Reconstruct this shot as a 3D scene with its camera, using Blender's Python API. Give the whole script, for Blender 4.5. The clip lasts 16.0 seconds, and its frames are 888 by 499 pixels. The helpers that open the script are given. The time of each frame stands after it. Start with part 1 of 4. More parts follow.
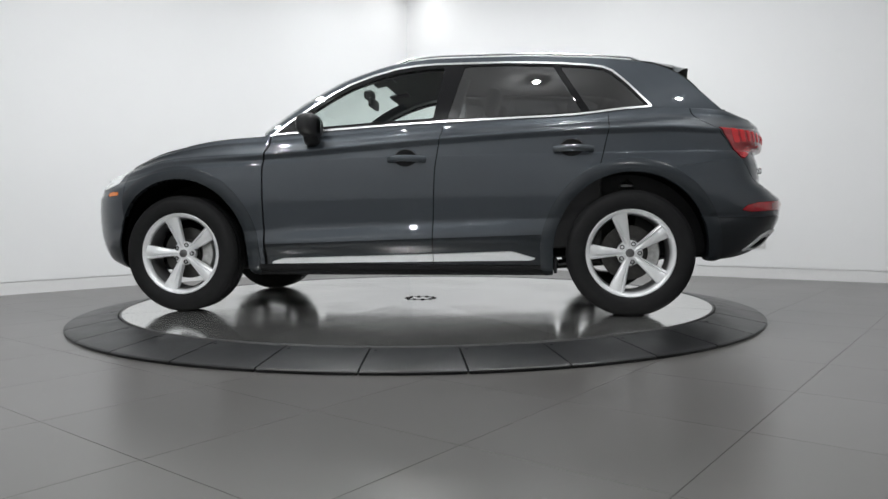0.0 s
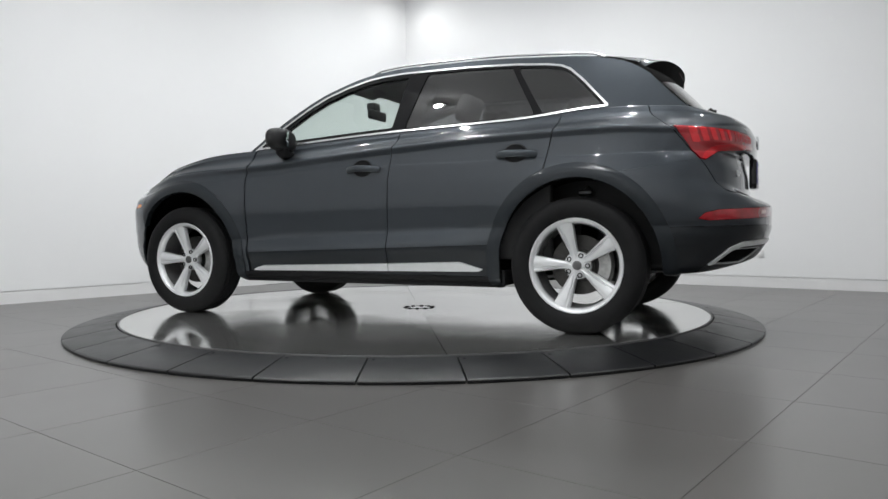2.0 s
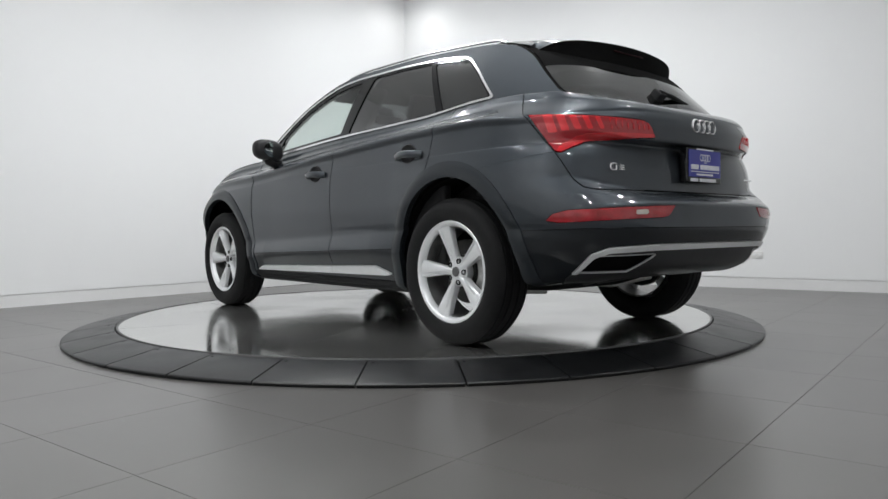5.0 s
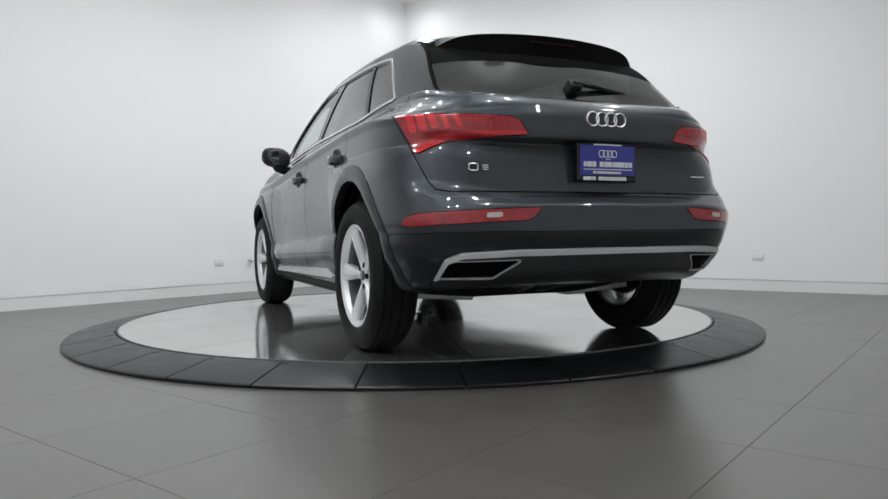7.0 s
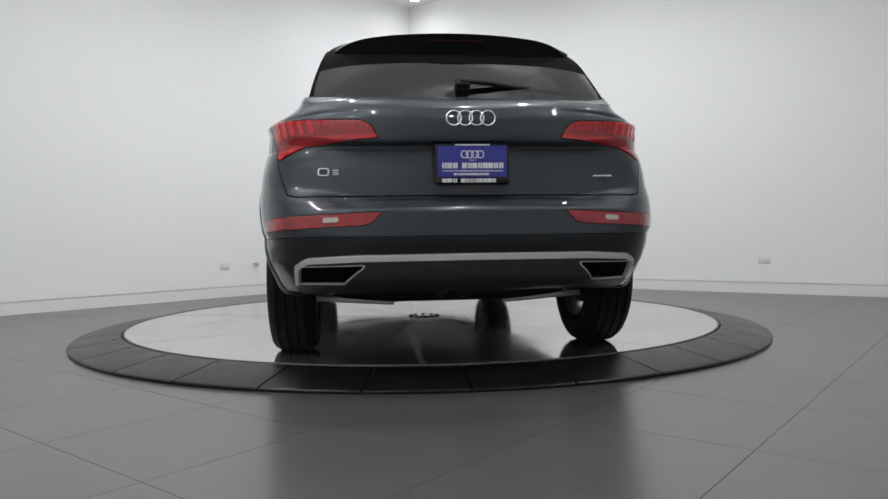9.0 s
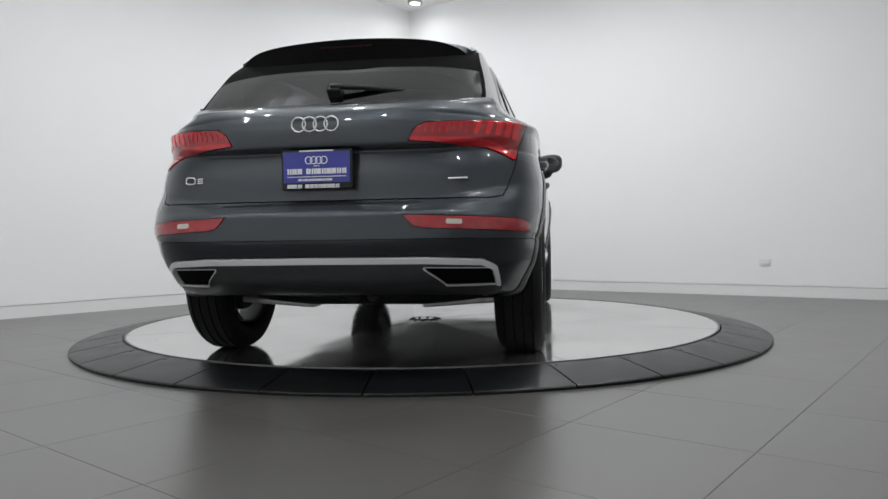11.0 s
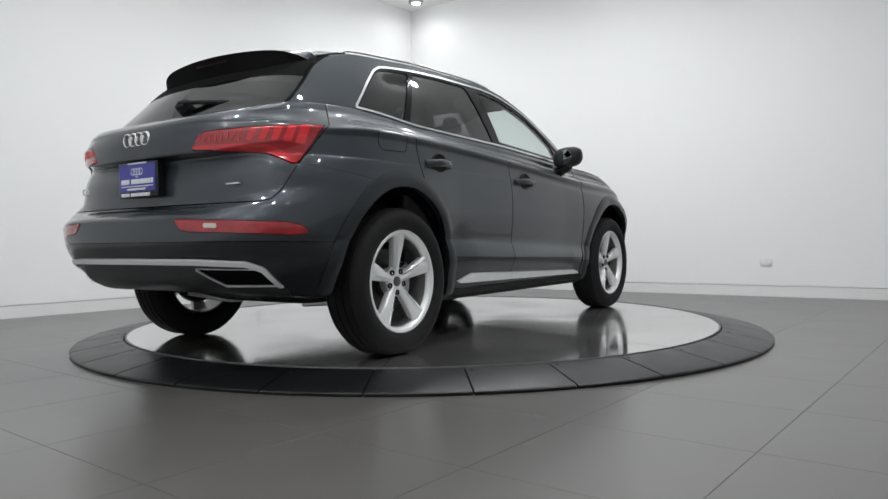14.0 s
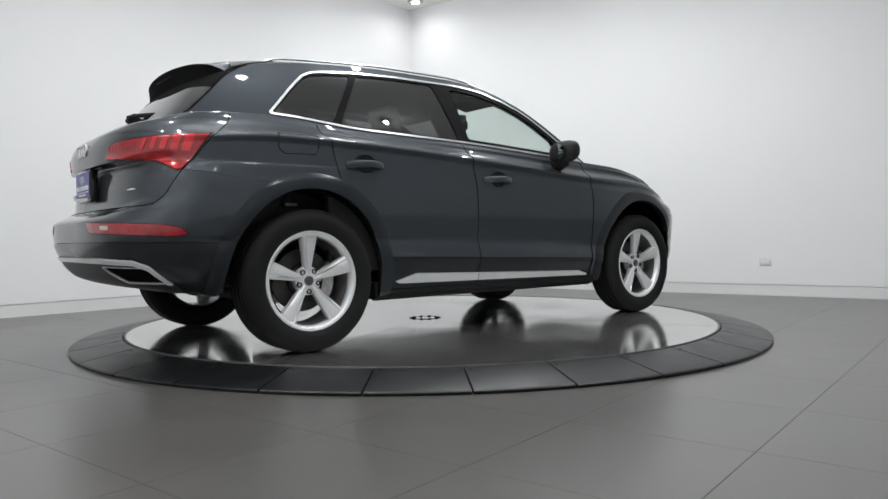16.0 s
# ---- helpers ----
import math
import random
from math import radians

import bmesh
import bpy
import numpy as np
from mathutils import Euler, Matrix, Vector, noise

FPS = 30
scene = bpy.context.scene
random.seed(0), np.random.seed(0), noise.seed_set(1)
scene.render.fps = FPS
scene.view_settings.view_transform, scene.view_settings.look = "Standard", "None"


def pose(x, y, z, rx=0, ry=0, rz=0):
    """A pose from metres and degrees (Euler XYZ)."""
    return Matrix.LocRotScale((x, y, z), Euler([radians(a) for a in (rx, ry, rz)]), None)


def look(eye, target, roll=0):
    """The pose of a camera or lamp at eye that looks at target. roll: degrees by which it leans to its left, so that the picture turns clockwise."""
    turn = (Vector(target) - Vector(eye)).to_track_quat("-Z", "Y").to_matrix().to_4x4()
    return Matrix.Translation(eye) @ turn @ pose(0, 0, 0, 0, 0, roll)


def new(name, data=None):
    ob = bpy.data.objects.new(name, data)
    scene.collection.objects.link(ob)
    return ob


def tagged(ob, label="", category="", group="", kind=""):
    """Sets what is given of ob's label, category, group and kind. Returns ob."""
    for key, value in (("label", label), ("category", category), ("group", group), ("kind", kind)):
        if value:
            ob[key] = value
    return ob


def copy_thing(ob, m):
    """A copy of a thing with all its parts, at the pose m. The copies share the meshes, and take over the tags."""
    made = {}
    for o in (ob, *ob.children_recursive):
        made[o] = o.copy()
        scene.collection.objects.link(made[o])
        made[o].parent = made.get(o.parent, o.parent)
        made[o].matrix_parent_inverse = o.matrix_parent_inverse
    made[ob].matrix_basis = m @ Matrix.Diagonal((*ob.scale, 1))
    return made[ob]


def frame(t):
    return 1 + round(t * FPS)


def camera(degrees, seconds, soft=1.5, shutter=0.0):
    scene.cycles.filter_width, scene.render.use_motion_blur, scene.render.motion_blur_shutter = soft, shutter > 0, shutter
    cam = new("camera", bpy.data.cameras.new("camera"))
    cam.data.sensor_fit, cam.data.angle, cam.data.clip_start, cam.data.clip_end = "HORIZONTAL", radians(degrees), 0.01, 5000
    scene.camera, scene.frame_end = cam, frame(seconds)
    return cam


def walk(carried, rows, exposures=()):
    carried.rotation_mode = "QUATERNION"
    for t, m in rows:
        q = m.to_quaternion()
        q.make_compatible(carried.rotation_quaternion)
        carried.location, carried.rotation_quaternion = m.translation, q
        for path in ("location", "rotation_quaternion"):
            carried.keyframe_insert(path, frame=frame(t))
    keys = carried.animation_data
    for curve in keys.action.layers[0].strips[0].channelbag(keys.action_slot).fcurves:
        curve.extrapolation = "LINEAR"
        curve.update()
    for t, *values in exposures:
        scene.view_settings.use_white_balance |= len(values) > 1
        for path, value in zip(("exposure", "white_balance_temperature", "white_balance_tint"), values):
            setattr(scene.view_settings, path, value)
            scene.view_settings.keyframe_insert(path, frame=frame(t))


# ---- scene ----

# ---- camera and its path ----
cam = camera(63.8, 16.0)
# seconds, x, y, z, yaw, pitch, roll of the camera, heading of the car
PATH = [
    (0, -0.005, -5.274, 0.645, -1.96, -2.40, -0.43, 170.19), (0.5, -0.005, -5.274, 0.645, -1.96, -2.25, -0.44, 165.87),
    (1, -0.004, -5.274, 0.645, -2.01, -1.99, -0.44, 161.57), (1.5, -0.002, -5.274, 0.646, -2.02, -1.80, -0.43, 157.31),
    (2, -0.001, -5.274, 0.647, -2.04, -1.69, -0.44, 153.08), (2.5, -0.001, -5.274, 0.647, -2.05, -1.64, -0.47, 148.92),
    (3, -0.001, -5.273, 0.647, -2.07, -1.60, -0.48, 144.81), (3.5, -0.002, -5.272, 0.648, -2.12, -1.61, -0.49, 140.70),
    (4, -0.003, -5.271, 0.649, -2.13, -1.61, -0.53, 136.58), (6.5, 0.004, -5.270, 0.650, -2.05, -1.35, -0.69, 115.93),
    (7, 0.003, -5.270, 0.650, -2.05, -1.32, -0.70, 111.84), (7.5, 0.003, -5.270, 0.651, -2.07, -1.26, -0.70, 107.76),
    (8, 0.002, -5.271, 0.651, -2.01, -1.26, -0.74, 103.69), (8.5, 0.000, -5.271, 0.651, -1.87, -1.22, -0.79, 99.56),
    (9, -0.000, -5.270, 0.651, -1.66, -1.08, -0.81, 95.47), (11.5, 0.000, -5.274, 0.648, -1.59, -0.76, -0.87, 74.75),
    (12, 0.000, -5.274, 0.648, -1.60, -0.73, -0.89, 70.59), (12.5, 0.001, -5.274, 0.648, -1.61, -0.78, -0.89, 66.37),
    (13, 0.001, -5.274, 0.647, -1.54, -0.79, -0.88, 62.13), (13.5, 0.001, -5.274, 0.647, -1.53, -0.78, -0.88, 57.94),
    (14, 0.002, -5.274, 0.647, -1.51, -0.79, -0.84, 53.79), (14.5, 0.002, -5.274, 0.647, -1.48, -0.81, -0.79, 49.63),
    (15, 0.002, -5.273, 0.647, -1.46, -0.86, -0.79, 45.48), (15.5, 0.002, -5.273, 0.648, -1.51, -0.88, -0.81, 41.38),
    (16, 0.002, -5.272, 0.648, -1.57, -0.87, -0.85, 37.31),
]


def view(x, y, z, yaw, pitch, roll):
    a, b = radians(yaw), radians(pitch)
    way = Vector((-math.sin(a) * math.cos(b), math.cos(a) * math.cos(b), math.sin(b)))
    eye = Vector((x, y, z))
    return look(eye, eye + way, roll)


walk(cam, [(r[0], view(*r[1:7])) for r in PATH], exposures=[(0, 0.05), (4, 0.04), (7, -0.08), (9, -0.18), (11.5, -0.07), (13.5, 0.0), (16, 0.0)])

DISC_Z = 0.065          # top of the turning platform
R_DISC, R_RING = 2.036, 2.341
WALL_R = (52.5, 3.88)   # direction and distance of the wall planes from the platform's centre
WALL_L = (137.2, 3.518)
CEILING = 3.92

# ---- world and lamps ----
world = bpy.data.worlds.new("world")
world.use_nodes = True
world.node_tree.nodes["Background"].inputs[0].default_value = (0.8, 0.85, 0.9, 1)
world.node_tree.nodes["Background"].inputs[1].default_value = 0.02
scene.world = world

LAMPS = [(-0.07, 4.35), (-0.1, 3.05), (1.35, 1.75), (-1.0, 1.05), (2.4, 0.4), (0.4, 0.7), (-1.9, 0.0), (1.05, -0.95), (-0.8, -0.8), (2.8, -1.7), (0.6, -2.3), (-1.9, -2.0),
         (-2.9, -3.0), (2.3, -3.5), (-0.8, -3.8), (0.9, -5.2), (-1.7, -4.4)]
LAMP_DOWN, LAMP_ROUND, LAMP_COLOUR = 15.8, 6.0, (0.97, 0.99, 1.0)   # watts thrown down and all round by each lamp


# ---- materials ----
def mat(name, color, rough=0.5, metal=0.0, coat=0.0, spec=0.5, vary=0.0, scale=20.0, bump=0.0, bump_scale=200.0, rough_vary=0.0, emit=0.0, objvary=0.0, coat_rough=0.03):
    m = bpy.data.materials.new(name)
    m.use_nodes = True
    nt = m.node_tree
    b = nt.nodes["Principled BSDF"]
    b.inputs["Base Color"].default_value = (*color, 1)
    b.inputs["Roughness"].default_value = rough
    b.inputs["Metallic"].default_value = metal
    b.inputs["Coat Weight"].default_value = coat
    b.inputs["Coat Roughness"].default_value = coat_rough
    b.inputs["Specular IOR Level"].default_value = spec
    co = nt.nodes.new("ShaderNodeTexCoord")

    def noise_node(sc, detail=6):
        n = nt.nodes.new("ShaderNodeTexNoise")
        n.inputs["Scale"].default_value, n.inputs["Detail"].default_value = sc, detail
        nt.links.new(co.outputs["Object"], n.inputs["Vector"])
        return n

    if vary or objvary:
        n1, n2 = noise_node(scale), noise_node(scale * 9)
        mix = nt.nodes.new("ShaderNodeMath")
        mix.operation = "MULTIPLY_ADD"
        mix.inputs[1].default_value = 0.4
        nt.links.new(n2.outputs["Fac"], mix.inputs[0])
        nt.links.new(n1.outputs["Fac"], mix.inputs[2])
        last = mix.outputs[0]
        if objvary:
            info = nt.nodes.new("ShaderNodeObjectInfo")
            add = nt.nodes.new("ShaderNodeMath")
            add.operation = "MULTIPLY_ADD"
            add.inputs[1].default_value = objvary
            nt.links.new(info.outputs["Random"], add.inputs[0])
            nt.links.new(last, add.inputs[2])
            last = add.outputs[0]
        ramp = nt.nodes.new("ShaderNodeMapRange")
        ramp.inputs[1].default_value, ramp.inputs[2].default_value = 0.3, 1.1 + objvary
        ramp.inputs[3].default_value, ramp.inputs[4].default_value = 1 - vary, 1 + vary
        nt.links.new(last, ramp.inputs[0])
        hsv = nt.nodes.new("ShaderNodeHueSaturation")
        hsv.inputs["Color"].default_value = (*color, 1)
        nt.links.new(ramp.outputs[0], hsv.inputs["Value"])
        nt.links.new(hsv.outputs[0], b.inputs["Base Color"])
    if rough_vary:
        n3 = noise_node(scale * 0.7, 4)
        rr = nt.nodes.new("ShaderNodeMapRange")
        rr.inputs[1].default_value, rr.inputs[2].default_value = 0.3, 0.7
        rr.inputs[3].default_value, rr.inputs[4].default_value = max(rough - rough_vary, 0.02), rough + rough_vary
        nt.links.new(n3.outputs["Fac"], rr.inputs[0])
        nt.links.new(rr.outputs[0], b.inputs["Roughness"])
    if bump:
        n4 = noise_node(bump_scale, 3)
        bp = nt.nodes.new("ShaderNodeBump")
        bp.inputs["Strength"].default_value, bp.inputs["Distance"].default_value = bump, 0.002
        nt.links.new(n4.outputs["Fac"], bp.inputs["Height"])
        nt.links.new(bp.outputs[0], b.inputs["Normal"])
    if emit:
        b.inputs["Emission Color"].default_value = (*color, 1)
        b.inputs["Emission Strength"].default_value = emit
    return m


def glass_mat(name, tint, base=0.07):
    m = bpy.data.materials.new(name)
    m.use_nodes = True
    nt = m.node_tree
    nt.nodes.remove(nt.nodes["Principled BSDF"])
    tr, gl = nt.nodes.new("ShaderNodeBsdfTransparent"), nt.nodes.new("ShaderNodeBsdfGlossy")
    tr.inputs[0].default_value = (*tint, 1)
    gl.inputs["Roughness"].default_value = 0.01
    lw = nt.nodes.new("ShaderNodeLayerWeight")
    lw.inputs[0].default_value = 0.5
    pw, fr = nt.nodes.new("ShaderNodeMath"), nt.nodes.new("ShaderNodeMath")
    pw.operation, fr.operation = "POWER", "MULTIPLY_ADD"
    pw.inputs[1].default_value = 3.4
    fr.inputs[1].default_value, fr.inputs[2].default_value = 0.85, base
    nt.links.new(lw.outputs["Facing"], pw.inputs[0])
    nt.links.new(pw.outputs[0], fr.inputs[0])
    mix = nt.nodes.new("ShaderNodeMixShader")
    nt.links.new(fr.outputs[0], mix.inputs[0])
    nt.links.new(tr.outputs[0], mix.inputs[1])
    nt.links.new(gl.outputs[0], mix.inputs[2])
    nt.links.new(mix.outputs[0], nt.nodes["Material Output"].inputs[0])
    return m


PAINT = mat("dark grey metallic paint", (0.042, 0.05, 0.059), rough=0.44, metal=0.55, spec=0.15, coat=1.0, vary=0.05, scale=3.0, coat_rough=0.025)
# grey paint darkened for the dim floor reflected low on doors and bumper
PAINT_SHADED = mat("satin grey paint with low shade", (0.015, 0.0185, 0.0225), rough=0.46, metal=0.4, spec=0.15, coat=0.8, vary=0.06, scale=8, coat_rough=0.05)
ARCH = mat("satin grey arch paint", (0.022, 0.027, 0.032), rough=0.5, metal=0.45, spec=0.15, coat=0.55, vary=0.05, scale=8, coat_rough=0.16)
BLACK = mat("black moulded plastic", (0.009, 0.009, 0.01), rough=0.6, spec=0.2, vary=0.2, scale=30, bump=0.15, bump_scale=600)
GLOSS_BLACK = mat("gloss black trim", (0.006, 0.006, 0.007), rough=0.06, spec=0.4, coat=0.15, vary=0.1)
RUBBER = mat("black tyre rubber", (0.009, 0.009, 0.0095), rough=0.7, spec=0.22, vary=0.25, scale=25, bump=0.25, bump_scale=400)
ALLOY = mat("silver painted alloy", (0.8, 0.81, 0.82), rough=0.36, metal=0.45, coat=0.5, vary=0.05, scale=10)
ALLOY_DARK = mat("mottled dark alloy", (0.27, 0.27, 0.27), rough=0.42, metal=0.75, vary=0.3, scale=12)
CHROME = mat("bright anodised trim", (0.86, 0.87, 0.88), rough=0.22, metal=0.8, vary=0.03)
SATIN = mat("satin silver trim", (0.78, 0.79, 0.8), rough=0.34, metal=0.5, vary=0.06, scale=15)
BRIGHT_STRIP = mat("bright silver bumper strip", (0.88, 0.89, 0.9), rough=0.3, metal=0.25, coat=0.3, vary=0.04, scale=15)
GREY_PANEL = mat("grey painted diffuser", (0.05, 0.052, 0.055), rough=0.5, metal=0.3, coat=0.1, vary=0.12, scale=14)
STEEL = mat("worn grey steel", (0.16, 0.16, 0.16), rough=0.4, metal=0.9, vary=0.3, scale=25)
DISC = mat("dark worn brake steel", (0.075, 0.073, 0.07), rough=0.45, metal=0.8, vary=0.35, scale=30)
CASTING = mat("cast metal", (0.58, 0.58, 0.57), rough=0.5, metal=0.8, vary=0.3, scale=40)
RED = mat("red lamp lens", (0.52, 0.008, 0.015), rough=0.12, coat=1.0, vary=0.25, scale=22)
RED_DARK = mat("deep red lamp lens", (0.3, 0.008, 0.014), rough=0.15, coat=0.8, vary=0.2, scale=18)
RED_BRIGHT = mat("bright red light guide", (0.66, 0.01, 0.018), rough=0.2, coat=0.8, vary=0.1, scale=30)
MIRROR_BLACK = mat("black mirror shell", (0.012, 0.012, 0.013), rough=0.45, spec=0.3, coat=0.05, vary=0.1)
MIRROR_GLASS = mat("tinted mirror glass", (0.32, 0.35, 0.35), rough=0.03, metal=1.0, vary=0.02)
WELL = mat("black fibre arch liner", (0.004, 0.004, 0.004), rough=0.9, spec=0.08, vary=0.3, scale=40)
RED_MID = mat("red reflector lens", (0.33, 0.006, 0.013), rough=0.14, coat=1.0, vary=0.5, scale=24)
BRAKE_OFF = mat("unlit brake lens", (0.014, 0.002, 0.003), rough=0.6, spec=0.1, coat=0.0, vary=0.2)
AMBER = mat("amber lens", (0.8, 0.2, 0.02), rough=0.15, coat=0.6, vary=0.1)
CLEAR = mat("clear lamp lens", (0.85, 0.87, 0.88), rough=0.25, metal=0.0, coat=0.8, vary=0.1)
WHITE_LENS = mat("pale reversing lens", (0.62, 0.55, 0.5), rough=0.15, coat=0.6, vary=0.15)
BLUE = mat("blue printed plate", (0.03, 0.035, 0.28), rough=0.4, coat=0.3, vary=0.06)
WHITE_PRINT = mat("white print", (0.75, 0.75, 0.78), rough=0.5, vary=0.04)
GLASS_FRONT = glass_mat("light green tinted glass", (0.86, 0.92, 0.895), 0.045)
GLASS_DARK = glass_mat("dark privacy glass", (0.15, 0.155, 0.16), 0.2)
INTERIOR = mat("black interior trim", (0.02, 0.02, 0.021), rough=0.6, vary=0.2, scale=10, bump=0.2)
LEATHER = mat("black leather", (0.025, 0.025, 0.026), rough=0.45, vary=0.2, scale=15, bump=0.3, bump_scale=300)
HEADLINER = mat("grey headlining", (0.12, 0.12, 0.125), rough=0.9, vary=0.1, scale=30)

WALL = mat("white matt wall paint", (0.86, 0.865, 0.87), rough=0.7, vary=0.012, scale=0.7, bump=0.05, bump_scale=120)
BASE = mat("white satin baseboard", (0.8, 0.8, 0.8), rough=0.45, vary=0.03, scale=4)
CEIL = mat("pale grey ceiling paint", (0.88, 0.88, 0.88), rough=0.9, vary=0.03, scale=2)
GROUT = mat("dark tile joint", (0.022, 0.021, 0.02), rough=0.9, vary=0.15, scale=30)
TILE = mat("grey porcelain tile", (0.086, 0.082, 0.078), rough=0.285, spec=1.0, vary=0.08, scale=2.6, objvary=0.5, rough_vary=0.012)
RINGMAT = mat("black rubber coated plate", (0.0075, 0.008, 0.0088), rough=0.36, spec=0.38, vary=0.22, scale=9, objvary=0.4, rough_vary=0.04, bump=0.12, bump_scale=260)
PLATFORM = mat("polished steel deck", (0.68, 0.68, 0.665), rough=0.11, metal=0.92, vary=0.2, scale=1.6, rough_vary=0.075, bump=0.04, bump_scale=90)
PLASTIC_WHITE = mat("white plastic", (0.75, 0.75, 0.74), rough=0.4, vary=0.03)
LAMP_GLOW = mat("glowing lamp lens", (1.0, 0.98, 0.95), rough=0.4, emit=55.0)
LAMP_BODY = mat("grey lamp housing", (0.35, 0.35, 0.35), rough=0.5, metal=0.3, vary=0.05)


# ---- mesh helpers ----
def link_mesh(name, me, material, parent=None, label=""):
    me.materials.append(material)
    ob = new(name, me)
    if parent is not None:
        ob.parent = parent
    if label:
        ob["label"] = label
    return ob


def part(name, bm, material, parent=None, label="", smooth=True):
    me = bpy.data.meshes.new(name)
    bmesh.ops.recalc_face_normals(bm, faces=bm.faces)
    bm.to_mesh(me)
    bm.free()
    if smooth:
        me.polygons.foreach_set("use_smooth", [True] * len(me.polygons))
        me.set_sharp_from_angle(angle=radians(38))
    return link_mesh(name, me, material, parent, label)


def box(bm, x0, x1, y0, y1, z0, z1, m=Matrix(), bevel=0.0):
    r = bmesh.ops.create_cube(bm, size=1, matrix=m @ Matrix.Translation(((x0 + x1) / 2, (y0 + y1) / 2, (z0 + z1) / 2)) @ Matrix.Diagonal((x1 - x0, y1 - y0, z1 - z0, 1)))
    if bevel:
        es = list({e for v in r["verts"] for e in v.link_edges})
        bmesh.ops.bevel(bm, geom=es, offset=bevel, segments=3, profile=0.5, affect="EDGES")
    return bm


def lathe(bm, profile, steps=64, m=Matrix(), a0=0.0, a1=2 * math.pi, closed=True):
    """Turns (radius, height) pairs about the local z axis."""
    rings = []
    n = steps if closed else steps + 1
    for i in range(n):
        a = a0 + (a1 - a0) * i / steps
        rings.append([bm.verts.new(m @ Vector((r * math.cos(a), r * math.sin(a), h))) for r, h in profile])
    for i in range(steps):
        p, q = rings[i], rings[(i + 1) % n]
        for k in range(len(profile) - 1):
            bm.faces.new((p[k], q[k], q[k + 1], p[k + 1]))
    return bm


def tube(bm, pts, radius, sides=10, closed=False, flat=1.0):
    """A round bar along a line of points."""
    pts = [Vector(p) for p in pts]
    rings = []
    n = len(pts)
    for i, p in enumerate(pts):
        a, b = (pts[i - 1], pts[(i + 1) % n]) if closed else (pts[max(i - 1, 0)], pts[min(i + 1, n - 1)])
        t = (b - a).normalized()
        s = t.cross(Vector((0, 0, 1)))
        s = s.normalized() if s.length > 1e-3 else Vector((0, 1, 0))
        u = s.cross(t)
        rings.append([bm.verts.new(p + s * radius * math.cos(2 * math.pi * k / sides) + u * radius * flat * math.sin(2 * math.pi * k / sides)) for k in range(sides)])
    for i in range(n if closed else n - 1):
        p, q = rings[i], rings[(i + 1) % n]
        for k in range(sides):
            bm.faces.new((p[k], p[(k + 1) % sides], q[(k + 1) % sides], q[k]))
    if not closed:
        bm.faces.new(rings[0])
        bm.faces.new(rings[-1])
    return bm


def curve(points):
    """A smooth function through (x, value) pairs."""
    pts = sorted(points)
    xs, ys = np.array([p[0] for p in pts], float), np.array([p[1] for p in pts], float)
    d = np.gradient(ys, xs)
    sl = np.diff(ys) / np.diff(xs)
    for i in range(1, len(xs) - 1):
        d[i] = 0 if sl[i - 1] * sl[i] <= 0 else 2 * sl[i - 1] * sl[i] / (sl[i - 1] + sl[i])
    d[0], d[-1] = sl[0], sl[-1]

    def f(x):
        x = np.clip(np.asarray(x, float), xs[0], xs[-1])
        i = np.clip(np.searchsorted(xs, x) - 1, 0, len(xs) - 2)
        h = xs[i + 1] - xs[i]
        t = (x - xs[i]) / h
        return (ys[i] * (1 + 2 * t) * (1 - t) ** 2 + d[i] * h * t * (1 - t) ** 2 + ys[i + 1] * t * t * (3 - 2 * t) + d[i + 1] * h * t * t * (t - 1))

    return f


# ---- body surface of the car: x forward, y to its left, z up from the deck, origin midway between the axles ----
belt = curve([(-2.1, 1.2), (-1.95, 1.225), (-1.54, 1.243), (-1.04, 1.2), (-0.22, 1.173), (0.54, 1.135), (0.82, 1.118), (1.15, 1.095), (1.45, 1.04), (1.83, 0.95), (2.0, 0.9)])
shoulder = curve([(-2.1, 1.1), (-1.9, 1.105), (-1.6, 1.122), (-1.04, 1.115), (-0.25, 1.08), (0.8, 1.012), (1.4, 0.985), (1.85, 0.91)])
belt_y = curve([(-2.1, 0.66), (-1.95, 0.69), (-1.54, 0.725), (-1.2, 0.755), (-0.8, 0.782), (0, 0.8), (0.82, 0.8), (1.1, 0.82), (1.35, 0.835), (1.5, 0.84)])
roof_z = curve([(-2.06, 1.14), (-1.99, 1.2), (-1.95, 1.237), (-1.85, 1.335), (-1.74, 1.445), (-1.62, 1.512), (-1.45, 1.553), (-1.2, 1.578), (-0.7, 1.605), (-0.25, 1.607), (0.0, 1.585), (0.3, 1.492), (0.57, 1.34), (0.86, 1.125)])
